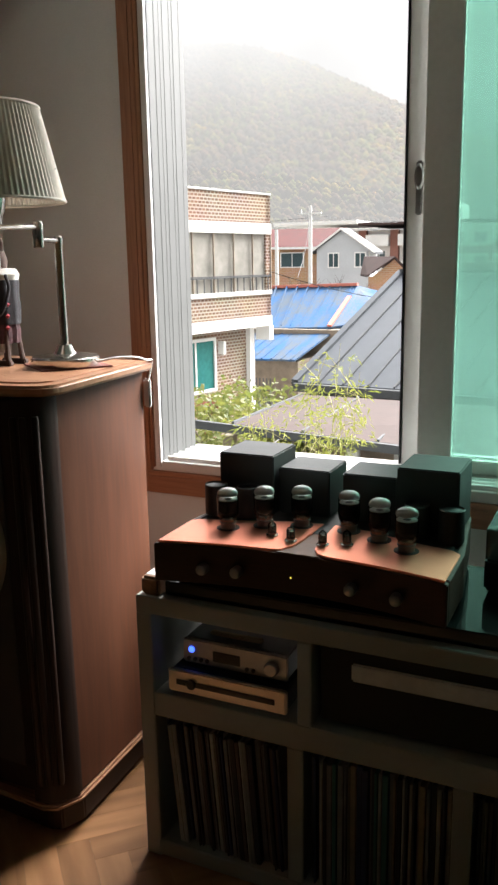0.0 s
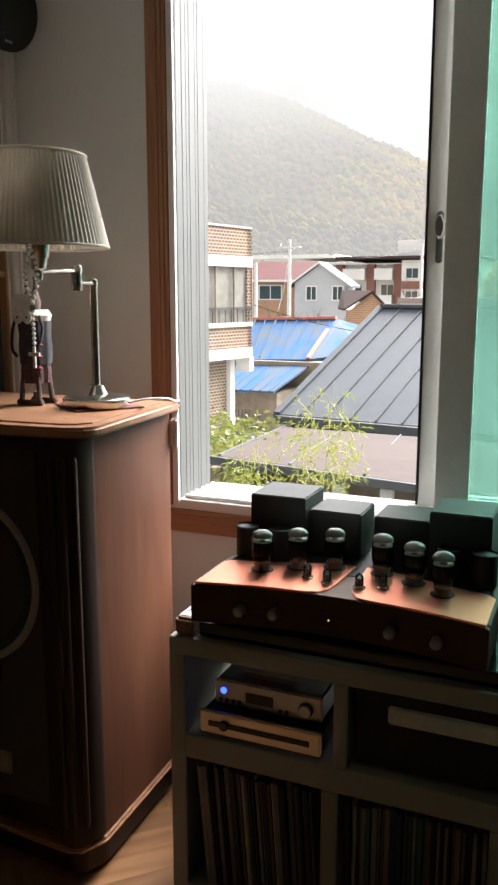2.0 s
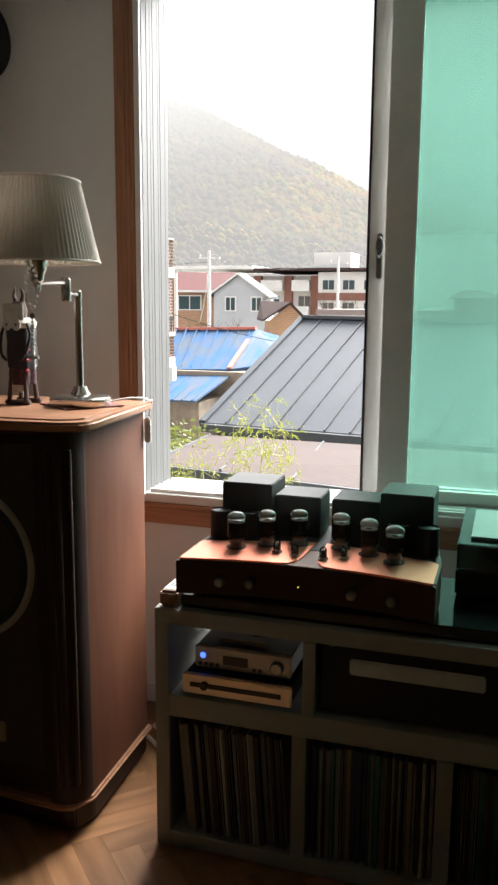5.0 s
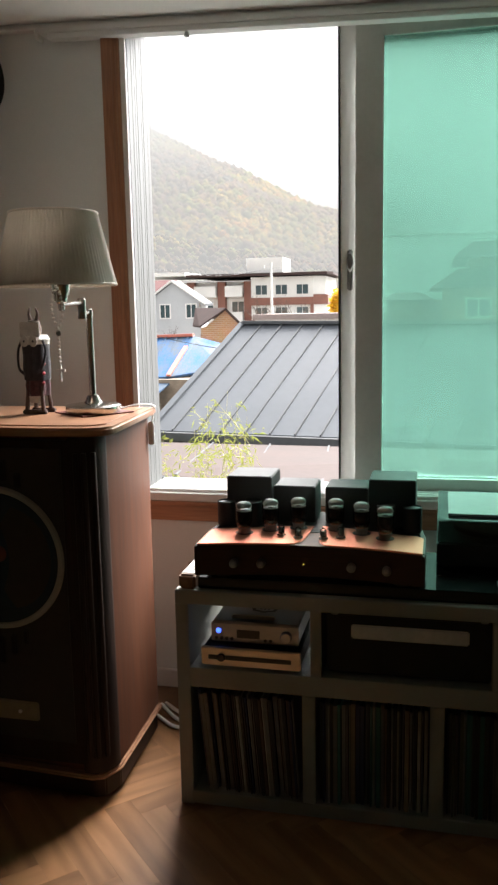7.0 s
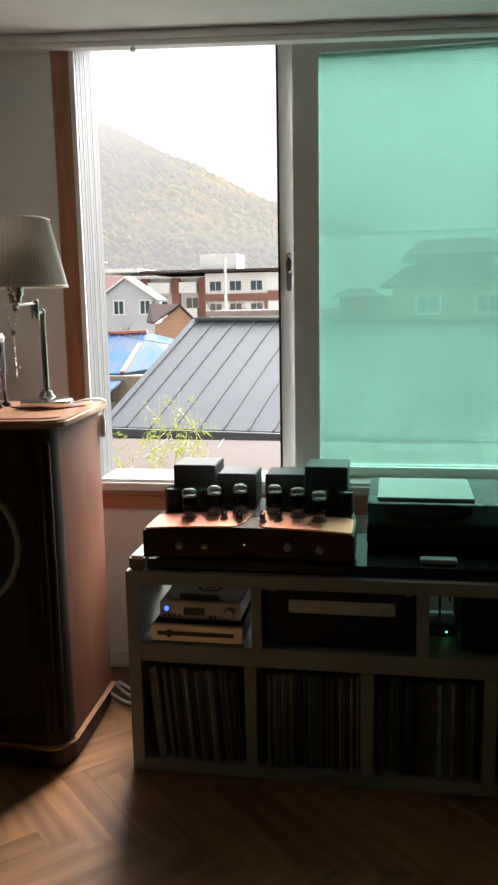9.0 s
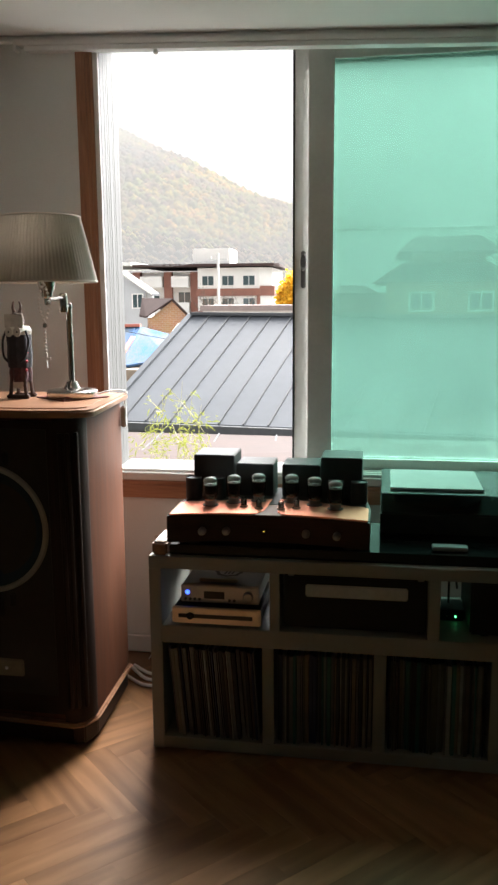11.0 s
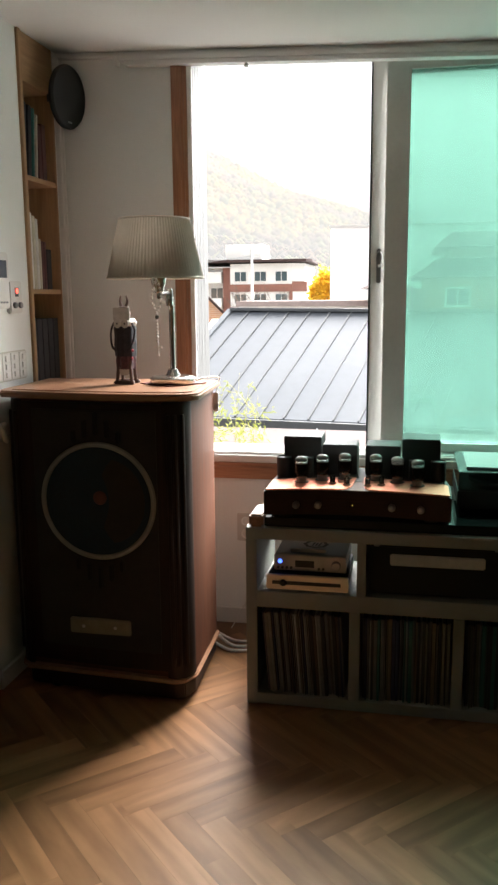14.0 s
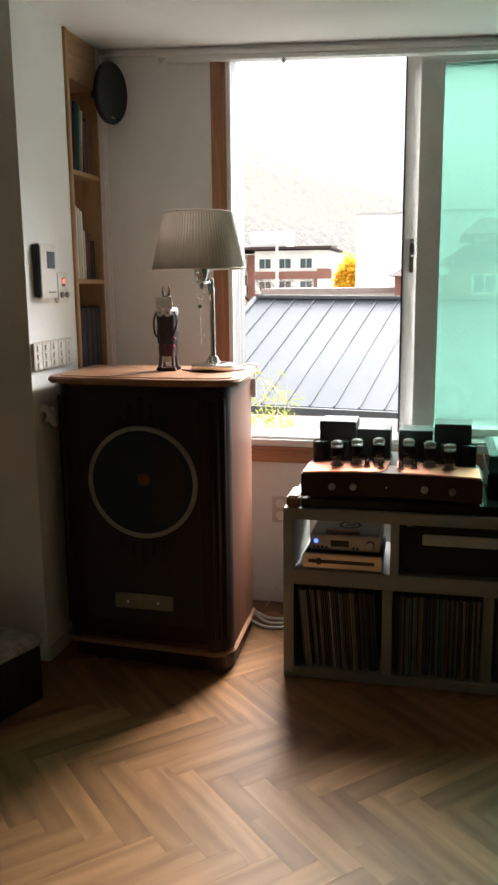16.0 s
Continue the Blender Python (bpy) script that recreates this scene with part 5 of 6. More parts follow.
def window_on(parent, o, u, w, h, pane=PANE, depth=0.08, fw=0.09, mullion=True):
    """A framed window on a far wall: o lower corner, u along the wall; normal to the right of u turned down."""
    o, u = Vector(o), Vector(u).normalized()
    nrm = Vector((u.y, -u.x, 0))
    z = Vector((0, 0, 1))

    def plank(a0, a1, b0, b1, d0, d1, bm=None):
        b = bmesh.new()
        vs = [b.verts.new(o + u * a + z * c + nrm * d) for d in (d0, d1) for a, c in ((a0, b0), (a1, b0), (a1, b1), (a0, b1))]
        for f in ((0, 1, 2, 3), (7, 6, 5, 4), (0, 4, 5, 1), (1, 5, 6, 2), (2, 6, 7, 3), (3, 7, 4, 0)):
            b.faces.new([vs[i] for i in f])
        return merge(bm, b)
    b = plank(0, fw, 0, h, 0, depth)
    plank(w - fw, w, 0, h, 0, depth, b)
    plank(fw, w - fw, 0, fw, 0, depth, b)
    plank(fw, w - fw, h - fw, h, 0, depth, b)
    if mullion:
        plank(w / 2 - fw / 3, w / 2 + fw / 3, fw, h - fw, 0, depth * 0.8, b)
    wnd = part("window", b, PLASTER, parent, "white framed window")
    part("pane", plank(fw, w - fw, fw, h - fw, 0.005, depth * 0.4), pane, wnd)


def wall_box(p, q, z0, z1, thick, bm=None):
    """An upright wall from p to q, thick away from the viewer."""
    p, q = Vector((*p, 0)), Vector((*q, 0))
    u = (q - p).normalized()
    nrm = Vector((-u.y, u.x, 0)) * thick
    return prism([(p.x, p.y), (q.x, q.y), (q.x + nrm.x, q.y + nrm.y), (p.x + nrm.x, p.y + nrm.y)], z0, z1, bm)


# house across the lane with the grey standing-seam roof
def seam_house():
    h = thing("seam_roof_house", (0, 16, GZ), "house with a grey standing-seam metal roof", "house")
    rl, rr, el, er = Vector((-4.0, 18.0, 1.15)), Vector((4.8, 18.0, 1.03)), Vector((-5.1, 13.9, -0.97)), Vector((3.7, 13.9, -1.18))
    part("wall", box(-4.7, 3.5, 14.4, 21.5, GZ, -1.25), CONC, h)
    rf = part("roof", slab([el, er, rr, rl], 0.12), ROOF, h, "grey metal roof slope")
    part("roof_back", slab([rl, rr, (5.9, 22.1, -1.2), (-2.9, 22.1, -0.97)], 0.12), ROOF, h)
    up = Vector((0, 0, 0.012))
    for i in range(1, 17):
        k = 0.52 * i / 8.8
        part("seam", bar(el.lerp(er, k) + up, rl.lerp(rr, k) + up, 0.032, 0.05), ROOF_DARK, rf)
    part("ridge_cap", bar(rl + Vector((0, 0, 0.03)), rr + Vector((0, 0, 0.03)), 0.25, 0.08), ROOF_DARK, rf)
    part("rake_cap", bar(rl + Vector((0, 0, 0.015)), el + Vector((0, 0, 0.015)), 0.16, 0.06), ROOF, rf)
    part("rake_board", bar(rl + Vector((-0.04, 0, -0.08)), el + Vector((-0.04, 0, -0.08)), 0.05, 0.16), ROOF_DARK, h)
    b = bar(el + Vector((0, -0.06, -0.10)), er + Vector((0, -0.06, -0.10)), 0.14, 0.16)
    part("gutter", b, ROOF_DARK, h, "dark box gutter")
    part("fascia", bar(el + Vector((0.3, 0.1, -0.28)), er + Vector((0, 0.1, -0.28)), 0.06, 0.22), ROOF_DARK, h)


seam_house()


# terrace roof of pinkish sheets in front of it
def terrace_roof():
    h = thing("terrace_roof", (-1, 9, GZ), "weathered pinkish terrace roof on slim posts", "terrace roof")
    a, b_, c, d = Vector((-3.15, 7.0, -0.45)), Vector((4.0, 7.0, -0.80)), Vector((4.5, 12.9, -1.12)), Vector((-4.55, 12.9, -1.06))
    rf = part("roof", slab([a, b_, c, d], 0.05), AWN, h)
    for k in range(9):
        u = k / 8
        part("seam", bar(a.lerp(b_, u) + Vector((0, 0, 0.012)), d.lerp(c, u) + Vector((0, 0, 0.012)), 0.03, 0.03), ROOF_DARK, rf)
    part("edge_beam", bar(a + Vector((-0.5, -0.03, -0.03)), b_ + Vector((0, -0.03, -0.05)), 0.06, 0.10), ROOF_DARK, h)
    for x, m in ((-3.3, TIMBER), (-1.72, CONC), (-1.15, CONC), (0.8, CONC), (2.6, CONC)):
        part("post", box(x - 0.07, x + 0.07, 7.15, 7.29, GZ, -0.62 - (x + 4) * 0.025, 0.01), m, h)
    part("back_wall", box(-4.2, 4.0, 11.5, 11.6, GZ, -1.4), TIMBER, h)


terrace_roof()


# brick house with balconies
def brick_house():
    P, Q = Vector((-11.35, 15.9, 0)), Vector((-9.70, 23.4, 0))
    u = (Q - P).normalized()
    nrm = Vector((u.y, -u.x, 0))
    h = thing("brick_house", (-11.5, 20, GZ), "tan brick house with white bands and a screened balcony", "house")
    p2, q2 = (P.x, P.y), (Q.x, Q.y)

    def strip(name, z0, z1, thick, off, m, lab="", a0=0.0, a1=1.0):
        a, c = P.lerp(Q, a0) + nrm * off, P.lerp(Q, a1) + nrm * off
        return part(name, wall_box((a.x, a.y), (c.x, c.y), z0, z1, thick), m, h, lab)
    strip("parapet", 2.63, 3.50, 0.25, 0, BRICK, "tan brick parapet")
    strip("coping", 3.50, 3.56, 0.32, 0.03, CONC)
    strip("band", 2.30, 2.63, 0.6, 0.04, PLASTER, "white concrete band")
    strip("balcony_back", 0.5, 2.30, 0.15, -1.5, CONC)
    strip("balcony_floor", 0.42, 0.55, 1.6, 0.05, PLASTER)
    strip("balcony_parapet", -0.27, 0.42, 0.22, 0, BRICK, "tan brick balcony front")
    strip("slab", -0.60, -0.27, 1.8, 0.04, PLASTER, "white concrete slab edge")
    sc = strip("screen", 0.55, 2.30, 0.02, -0.06, film_glass("insect_screen", (0.7, 0.69, 0.65), (0.42, 0.40, 0.36), 0.6, 0.02, True), "grey insect screen")
    L = (Q - P).length
    for k in range(9):
        a = P + u * (L * k / 8)
        part("mullion", bar((a.x, a.y, 0.55), (a.x, a.y, 2.30), 0.05, 0.05), TIMBER, h)
    a, c = P + nrm * 0.01, Q + nrm * 0.01
    for z in (0.98, 1.02):
        part("balcony_rail", bar((a.x, a.y, z), (c.x, c.y, z), 0.04, 0.03), ROOF_DARK, h)
    for k in range(24):
        e = P + u * (L * (k + 0.5) / 24) + nrm * 0.01
        part("louvre_post", bar((e.x, e.y, 0.55), (e.x, e.y, 0.98), 0.025, 0.025), ROOF_DARK, h)
    # blinds behind the screen
    for k in range(3):
        e, f = P + u * (L * (0.3 + 0.22 * k)) - nrm * 0.9, P + u * (L * (0.46 + 0.22 * k)) - nrm * 0.9
        for j in range(16):
            part("blind_slat", bar((e.x, e.y, 0.7 + 0.09 * j), (f.x, f.y, 0.7 + 0.09 * j), 0.02, 0.05), CONC, h)
    # lower storey, set back
    lo = P - nrm * 0.35 + u * -1, P - nrm * 0.35 + u * (L - 0.75)
    part("lower_wall", wall_box((lo[0].x, lo[0].y), (lo[1].x, lo[1].y), GZ, -0.6, 0.25), BRICK, h, "tan brick lower wall")
    part("pilaster", bar((lo[1].x, lo[1].y, GZ), (lo[1].x, lo[1].y, -0.6), 0.22, 0.34), PLASTER, h)
    e = Q - nrm * 0.2 - u * 0.1
    part("beam_end", bar((e.x, e.y, -1.06), (e.x, e.y, -0.6), 0.5, 0.3), PLASTER, h)
    window_on(h, (lo[0] + u * (L * 0.55) + nrm * 0.02) + Vector((0, 0, -2.45)), u, 1.9, 1.65, TEAL_PANE)
    lamp_at = lo[0] + u * (L * 0.55 + 2.2) + nrm * 0.08
    part("wall_lantern", bar((lamp_at.x, lamp_at.y, -1.35), (lamp_at.x, lamp_at.y, -0.95), 0.2, 0.16), PLASTER, h, "pale wall lantern")
    part("end_wall", wall_box((Q.x, Q.y), (Q.x - nrm.x * 6, Q.y - nrm.y * 6), -0.6, 3.5, 0.25), BRICK, h)
    part("body", prism([tuple((P - nrm * 1.7)[:2]), tuple((Q - nrm * 1.7 - u * 0.3)[:2]), tuple((Q - nrm * 8)[:2]), tuple((P - nrm * 8)[:2])], GZ, 2.6), CONC, h)


brick_house()


# low sheds under blue metal roofs
def blue_sheds():
    h = thing("blue_roof_shed", (-13, 35, GZ), "old low house under patched blue metal roofing", "house")
    part("wall", box(-16.2, -9.5, 33.6, 42, GZ, -1.6), TIMBER, h)
    up = part("upper_roof", slab([(-15.0, 34.0, -1.60), (-11.4, 34.0, -1.50), (-11.4, 38.2, 0.22), (-16.3, 38.2, 0.10)], 0.1), BLUE, h, "patched blue metal roofing")
    part("hip_roof", slab([(-11.38, 34.0, -1.50), (-9.3, 36.2, -1.25), (-9.9, 40.0, -0.35), (-11.38, 38.2, 0.22)], 0.1), BLUE, h)
    part("mid_roof", slab([(-17.0, 34.0, -1.75), (-14.0, 34.0, -1.62), (-13.6, 36.4, -0.70), (-16.3, 37.4, -0.2), (-17.5, 37.4, -0.3)], 0.1), BLUE, h)
    lo = part("lower_roof", slab([(-15.2, 30.0, -2.56), (-11.5, 30.0, -2.54), (-11.2, 33.9, -1.70), (-15.6, 33.9, -1.80)], 0.08), BLUE, h, "patched blue metal roofing")
    for k in range(9):
        x = -15.2 + 0.44 * k
        part("rib", bar((x, 30.0, -2.53), (x - 0.1, 33.9, -1.75), 0.06, 0.05), BLUE, lo)
    for k in range(8):
        x = -14.8 + 0.48 * k
        part("rib", bar((x, 34.2, -1.47), (x - 0.1 * (8 - k) - 0.1, 38.1, 0.2), 0.06, 0.05), BLUE, up)
    part("hip_flashing", bar((-11.4, 36.9, -0.25), (-11.4, 34.0, -1.44), 0.2, 0.08), RUST, h, "rust red flashing")
    part("ridge_tiles", bar((-16.2, 38.2, 0.16), (-11.4, 38.2, 0.28), 0.3, 0.14), RUST, h)
    part("shed_wall", box(-15.2, -11.6, 30.6, 33.5, GZ, -2.7), TIMBER, h)
    for k in range(12):
        part("gate_bar", bar((-14.2 + 0.16 * k, 29.6, GZ), (-14.2 + 0.16 * k, 29.6, -3.3), 0.04, 0.04), ROOF_DARK, h)
    part("white_shed_roof", slab([(-10.9, 40, -0.9), (-7.5, 40, -0.9), (-7.5, 44, 0.2), (-10.9, 44, 0.2)], 0.1), PLASTER, h)


blue_sheds()


def gable_house():
    h = thing("gable_house", (-21, 66, GZ), "grey gabled house with white framed windows", "house")
    z0 = GZ
    part("wall", prism([(-23.4, 65.0), (-18.8, 65.0), (-18.8, 67.2), (-23.4, 67.2)], z0, 2.45), GREYSIDE, h)
    b = bmesh.new()
    b.faces.new([b.verts.new(p) for p in ((-23.4, 65, 2.45), (-18.8, 65, 2.45), (-21.2, 65, 3.9))])
    part("gable", b, GREYSIDE, h)
    part("roof", slab([(-23.9, 64.7, 2.2), (-21.2, 64.7, 4.05), (-21.2, 67.2, 4.05), (-23.9, 67.2, 2.2)], 0.2), ROOF_DARK, h)
    part("roof", slab([(-21.2, 64.7, 4.05), (-18.3, 64.7, 2.1), (-18.3, 67.2, 2.1), (-21.2, 67.2, 4.05)], 0.2), ROOF_DARK, h)
    part("bargeboard", bar((-23.9, 64.65, 2.12), (-21.2, 64.65, 3.97), 0.1, 0.13), PLASTER, h)
    part("bargeboard", bar((-21.2, 64.65, 3.97), (-18.3, 64.65, 2.02), 0.1, 0.13), PLASTER, h)
    for x in (-22.4, -20.1):
        window_on(h, (x, 64.98, 0.85), (1, 0, 0), 1.0, 1.25)
    window_on(h, (-18.9, 64.98, 0.95), (1, 0, 0), 0.1, 1.2, mullion=False)
    w = thing("red_roof_house", (-27, 66, GZ), "orange brick house under a dark red roof", "house")
    part("wall", prism([(-33, 66.0), (-23.5, 66.0), (-23.5, 74), (-33, 74)], z0, 2.7), BRICK2, w)
    part("roof", slab([(-33.5, 65.4, 2.72), (-23.1, 65.4, 2.62), (-22.2, 69.5, 4.25), (-33.5, 69.5, 4.35)], 0.15), REDROOF, w, "dark red tiled roof")
    window_on(w, (-27.1, 65.98, 0.9), (1, 0, 0), 2.2, 1.3)
    part("eave", bar((-33.5, 65.4, 2.6), (-23.1, 65.4, 2.52), 0.1, 0.18), PLASTER, w)
    n = thing("small_gable_house", (-14, 55, GZ), "small brick house with a brown gable roof", "house")
    part("wall", prism([(-15.9, 55.0), (-12.8, 55.0), (-12.8, 58), (-15.9, 58)], z0, 0.3), BRICK2, n)
    b = bmesh.new()
    b.faces.new([b.verts.new(p) for p in ((-15.6, 55.0, 0.3), (-12.8, 55.0, 0.3), (-13.95, 55.0, 1.58))])
    part("gable", b, BRICK2, n)
    part("roof", slab([(-15.9, 54.7, 0.40), (-13.95, 54.7, 1.66), (-17.76, 60, 1.72), (-16.95, 56.5, 0.46)], 0.12), BROWNROOF, n)
    part("roof", slab([(-13.95, 54.7, 1.66), (-12.6, 54.7, 0.35), (-15.5, 61, 0.35), (-17.76, 60, 1.72)], 0.12), BROWNROOF, n)


gable_house()


def white_block():
    h = thing("apartment_block", (-22, 102, GZ), "white three-storey block with brown bands and balconies", "building")
    part("wall", prism([(-36, 100), (-22.0, 100), (-22.0, 112), (-36, 112)], GZ, 5.0), PLASTER, h)
    part("wing", prism([(-22.0, 98.5), (-14.3, 98.5), (-14.3, 112), (-22.0, 112)], GZ, 5.4), PLASTER, h)
    part("wing_end", prism([(-14.3, 98.5), (-12.9, 99.6), (-12.9, 110), (-14.3, 110)], GZ, 5.4), PLASTER, h)
    for z0, z1 in ((2.0, 3.2), (-1.0, 0.6)):
        part("band_end", prism([(-14.25, 98.3), (-12.6, 99.5), (-12.6, 104), (-14.25, 104)], z0, z1), BROWNBAND, h)
    part("corner_pier", box(-14.6, -14.2, 98.1, 98.46, GZ, 2.0), BROWNBAND, h)
    part("roof", prism([(-30.0, 97.3), (-12.4, 97.3), (-11.9, 99), (-12.5, 113), (-30.0, 113)], 5.55, 5.85), BROWNROOF, h, "flat dark roof with eaves")
    part("roof_edge", prism([(-41, 97.2), (-30.1, 97.2), (-30.1, 112), (-41, 112)], 5.75, 6.2), PLASTER, h)
    part("penthouse", box(-22.8, -18.2, 99.5, 105, 5.96, 7.8), PLASTER, h)
    for z0, z1 in ((2.0, 2.9), (-1.0, 0.2), (-3.6, -2.6)):
        part("band", prism([(-22.2, 98.2), (-14.2, 98.2), (-14.2, 98.48), (-22.2, 98.48)], z0, z1), BROWNBAND, h)
    for x in (-30.0, -26.0, -22.6):
        part("pier", box(x - 0.5, x + 0.5, 99.2, 99.98, GZ, 5.0), BROWNBAND, h)
    for k, (x0, x1) in enumerate(((-35.5, -30.6), (-29.4, -26.6), (-25.4, -23.2))):
        for z in (3.1, -0.1, -3.3):
            part("balcony", box(x0, x1, 98.6, 99.9, z, z + 1.35), PLASTER, h)
        for z in (0.9, -2.2):
            window_on(h, (x0 + 0.5, 99.95, z), (1, 0, 0), 1.7, 1.7)
    for x in (-21.5, -19.0, -16.4):
        for z in (0.5, 3.2):
            window_on(h, (x, 98.45, z), (1, 0, 0), 1.6, 1.3)


white_block()


# pale blank building and the pavilion-roofed house behind the seam roof
pb = thing("blank_white_building", (3, 42, GZ), "tall blank white building with flat roof", "building")
part("wall", prism([(-3.68, 40), (14, 40), (14, 52), (-3.4, 52)], GZ, 4.85), mat("bright_render", (0.86, 0.86, 0.84), 0.85, vary=0.04, scale=0.4), pb)
part("coping", prism([(-3.75, 39.9), (14.1, 39.9), (14.1, 52.1), (-3.5, 52.1)], 4.85, 4.97), CONC, pb)
pl = thing("low_wall_house", (-4, 33, GZ), "low building with a flat beige roof edge", "house")
part("wall", box(-7.0, 1.5, 33, 38, GZ, 1.05), mat("beige_render", (0.5, 0.46, 0.42), 0.85), pl)
part("roof_edge", box(-7.1, 1.6, 32.9, 38.1, 1.05, 1.28), mat("pinkish_edge", (0.24, 0.19, 0.175), 0.9), pl)
hv = thing("hip_roof_house", (3, 31, GZ), "brown house with dark layered hip roofs", "house")
part("wall", box(0.9, 5.4, 30.5, 38, GZ, 2.2), BRICK2, hv)
part("annex_wall", box(-1.2, 0.88, 31, 37, GZ, 1.75), BROWNBAND, hv)
part("upper_wall", box(1.9, 4.7, 31, 37, 2.2, 3.4), BROWNBAND, hv)


def hip(name, x0, x1, y0, y1, z, rise, inset):
    b = bmesh.new()
    lo = [b.verts.new(p) for p in ((x0, y0, z), (x1, y0, z), (x1, y1, z), (x0, y1, z))]
    hi = [b.verts.new(p) for p in ((x0 + inset, y0 + inset, z + rise), (x1 - inset, y0 + inset, z + rise), (x1 - inset, y1 - inset, z + rise), (x0 + inset, y1 - inset, z + rise))]
    b.faces.new(lo[::-1])
    b.faces.new(hi)
    for i in range(4):
        b.faces.new((lo[i], lo[(i + 1) % 4], hi[(i + 1) % 4], hi[i]))
    part(name, b, BROWNROOF, hv)


hip("roof", 0.4, 5.9, 29.8, 38.8, 2.15, 0.75, 1.1)
hip("annex_roof", -1.5, 0.6, 30.2, 37.6, 1.75, 0.3, 0.6)
hip("upper_roof", 1.3, 5.2, 30.2, 38.2, 3.3, 0.6, 0.7)
for x in (1.75, 4.0):
    window_on(hv, (x, 30.48, 1.0), (1, 0, 0), 1.0, 0.8)

# utility poles and wires
for x, y, z1 in ((-16.45, 45.0, 4.6), (-11.7, 60.0, 5.0), (-18.6, 45, 3.3)):
    po = thing("utility_pole", (x, y, GZ), "pale concrete utility pole", "pole", "utility poles")
    part("shaft", lathe([(0.14, GZ), (0.10, z1)], (x, y, 0), segments=12), POLE, po, smooth=True)
    if z1 > 4:
        part("crossarm", box(x - 0.7, x + 0.7, y - 0.05, y + 0.05, z1 - 0.5, z1 - 0.4), POLE, po)
        part("insulator", lathe([(0.05, z1 - 0.4), (0.06, z1 - 0.3), (0.03, z1 - 0.22)], (x - 0.55, y, 0), segments=10), PLASTER, po)
for k, (a, b_) in enumerate((((-16.45, 45, 4.2), (-9, 24, 0.9)), ((-16.45, 45, 3.9), (-30, 40, 4.2)), ((-11.7, 60, 4.5), (-16.45, 45, 4.1)), ((-13.5, 20, 2.9), (-4, 30, -0.6)))):
    a, b_ = Vector(a), Vector(b_)
    mid = (a + b_) / 2 - Vector((0, 0, 0.5))
    tagged(part("overhead_wire", tube(curve_points([a, mid, b_], 8), 0.012, segments=5), BLACK_MATT, at=a), "thin black overhead wire", "wire", "overhead wires")


# plants: thin limbs with many small leaves
def leaf(b, p, d, size, width, droop=0.3):
    d = d.normalized()
    s = d.cross(Vector((random.uniform(-1, 1), random.uniform(-1, 1), random.uniform(-1, 1)))).normalized() * width
    m = p + d * size * 0.45 + Vector((0, 0, -droop * size * 0.1))
    e = p + d * size + Vector((0, 0, -droop * size * 0.5))
    b.faces.new([b.verts.new(v) for v in (p, m + s, e, m - s)])


def bamboo(name, base, tips, count, size, width, leafmat, label, spread=0.16):
    ob = thing(name, base, label, "plant")
    st, lf = bmesh.new(), bmesh.new()
    for tip in tips:
        tip = Vector(tip)
        bs_ = Vector(base) + Vector((random.uniform(-0.1, 0.1), random.uniform(-0.1, 0.1), 0))
        mid = bs_.lerp(tip, 0.6) + Vector((0, 0, 0.25))
        pts = curve_points([bs_, mid, tip], 10)
        tube(pts, 0.006, st, 5, taper=0.2)
        for _ in range(count):
            t = 1 - 0.16 * abs(random.gauss(0, 1))
            t = max(0.5, t)
            p = pts[int(t * (len(pts) - 1))]
            tw = Vector((random.gauss(0, 1), random.gauss(0, 1), random.gauss(0, 0.6))).normalized() * random.uniform(0.2, 1) * spread
            if random.random() < 0.25:
                tube([p, p + tw], 0.0022, st, 3)
            for _ in range(3):
                leaf(lf, p + tw + Vector((random.gauss(0, 0.02), random.gauss(0, 0.02), random.gauss(0, 0.02))), tw + Vector((random.gauss(0, 0.1), random.gauss(0, 0.1), random.gauss(0, 0.1) - 0.04)), random.uniform(0.6, 1.2) * size, width, 0.5)
    part("stem", st, STEM, ob)
    part("crown", lf, leafmat, ob)


bamboo("bamboo", (-1.15, 4.0, GZ), ((-0.80, 4.0, 0.85), (-1.0, 4.1, 0.74), (-0.62, 3.9, 0.66), (-0.72, 4.0, 0.74), (-1.15, 4.2, 0.50), (-1.5, 4.2, 0.42), (-1.35, 4.0, 0.30), (-1.7, 4.3, 0.28), (-0.95, 4.0, 0.30), (-1.55, 4.1, 0.15), (-0.85, 4.1, 0.45)), 46, 0.07, 0.0060, LEAF, "yellowing bamboo with thin drooping leaves", 0.2)


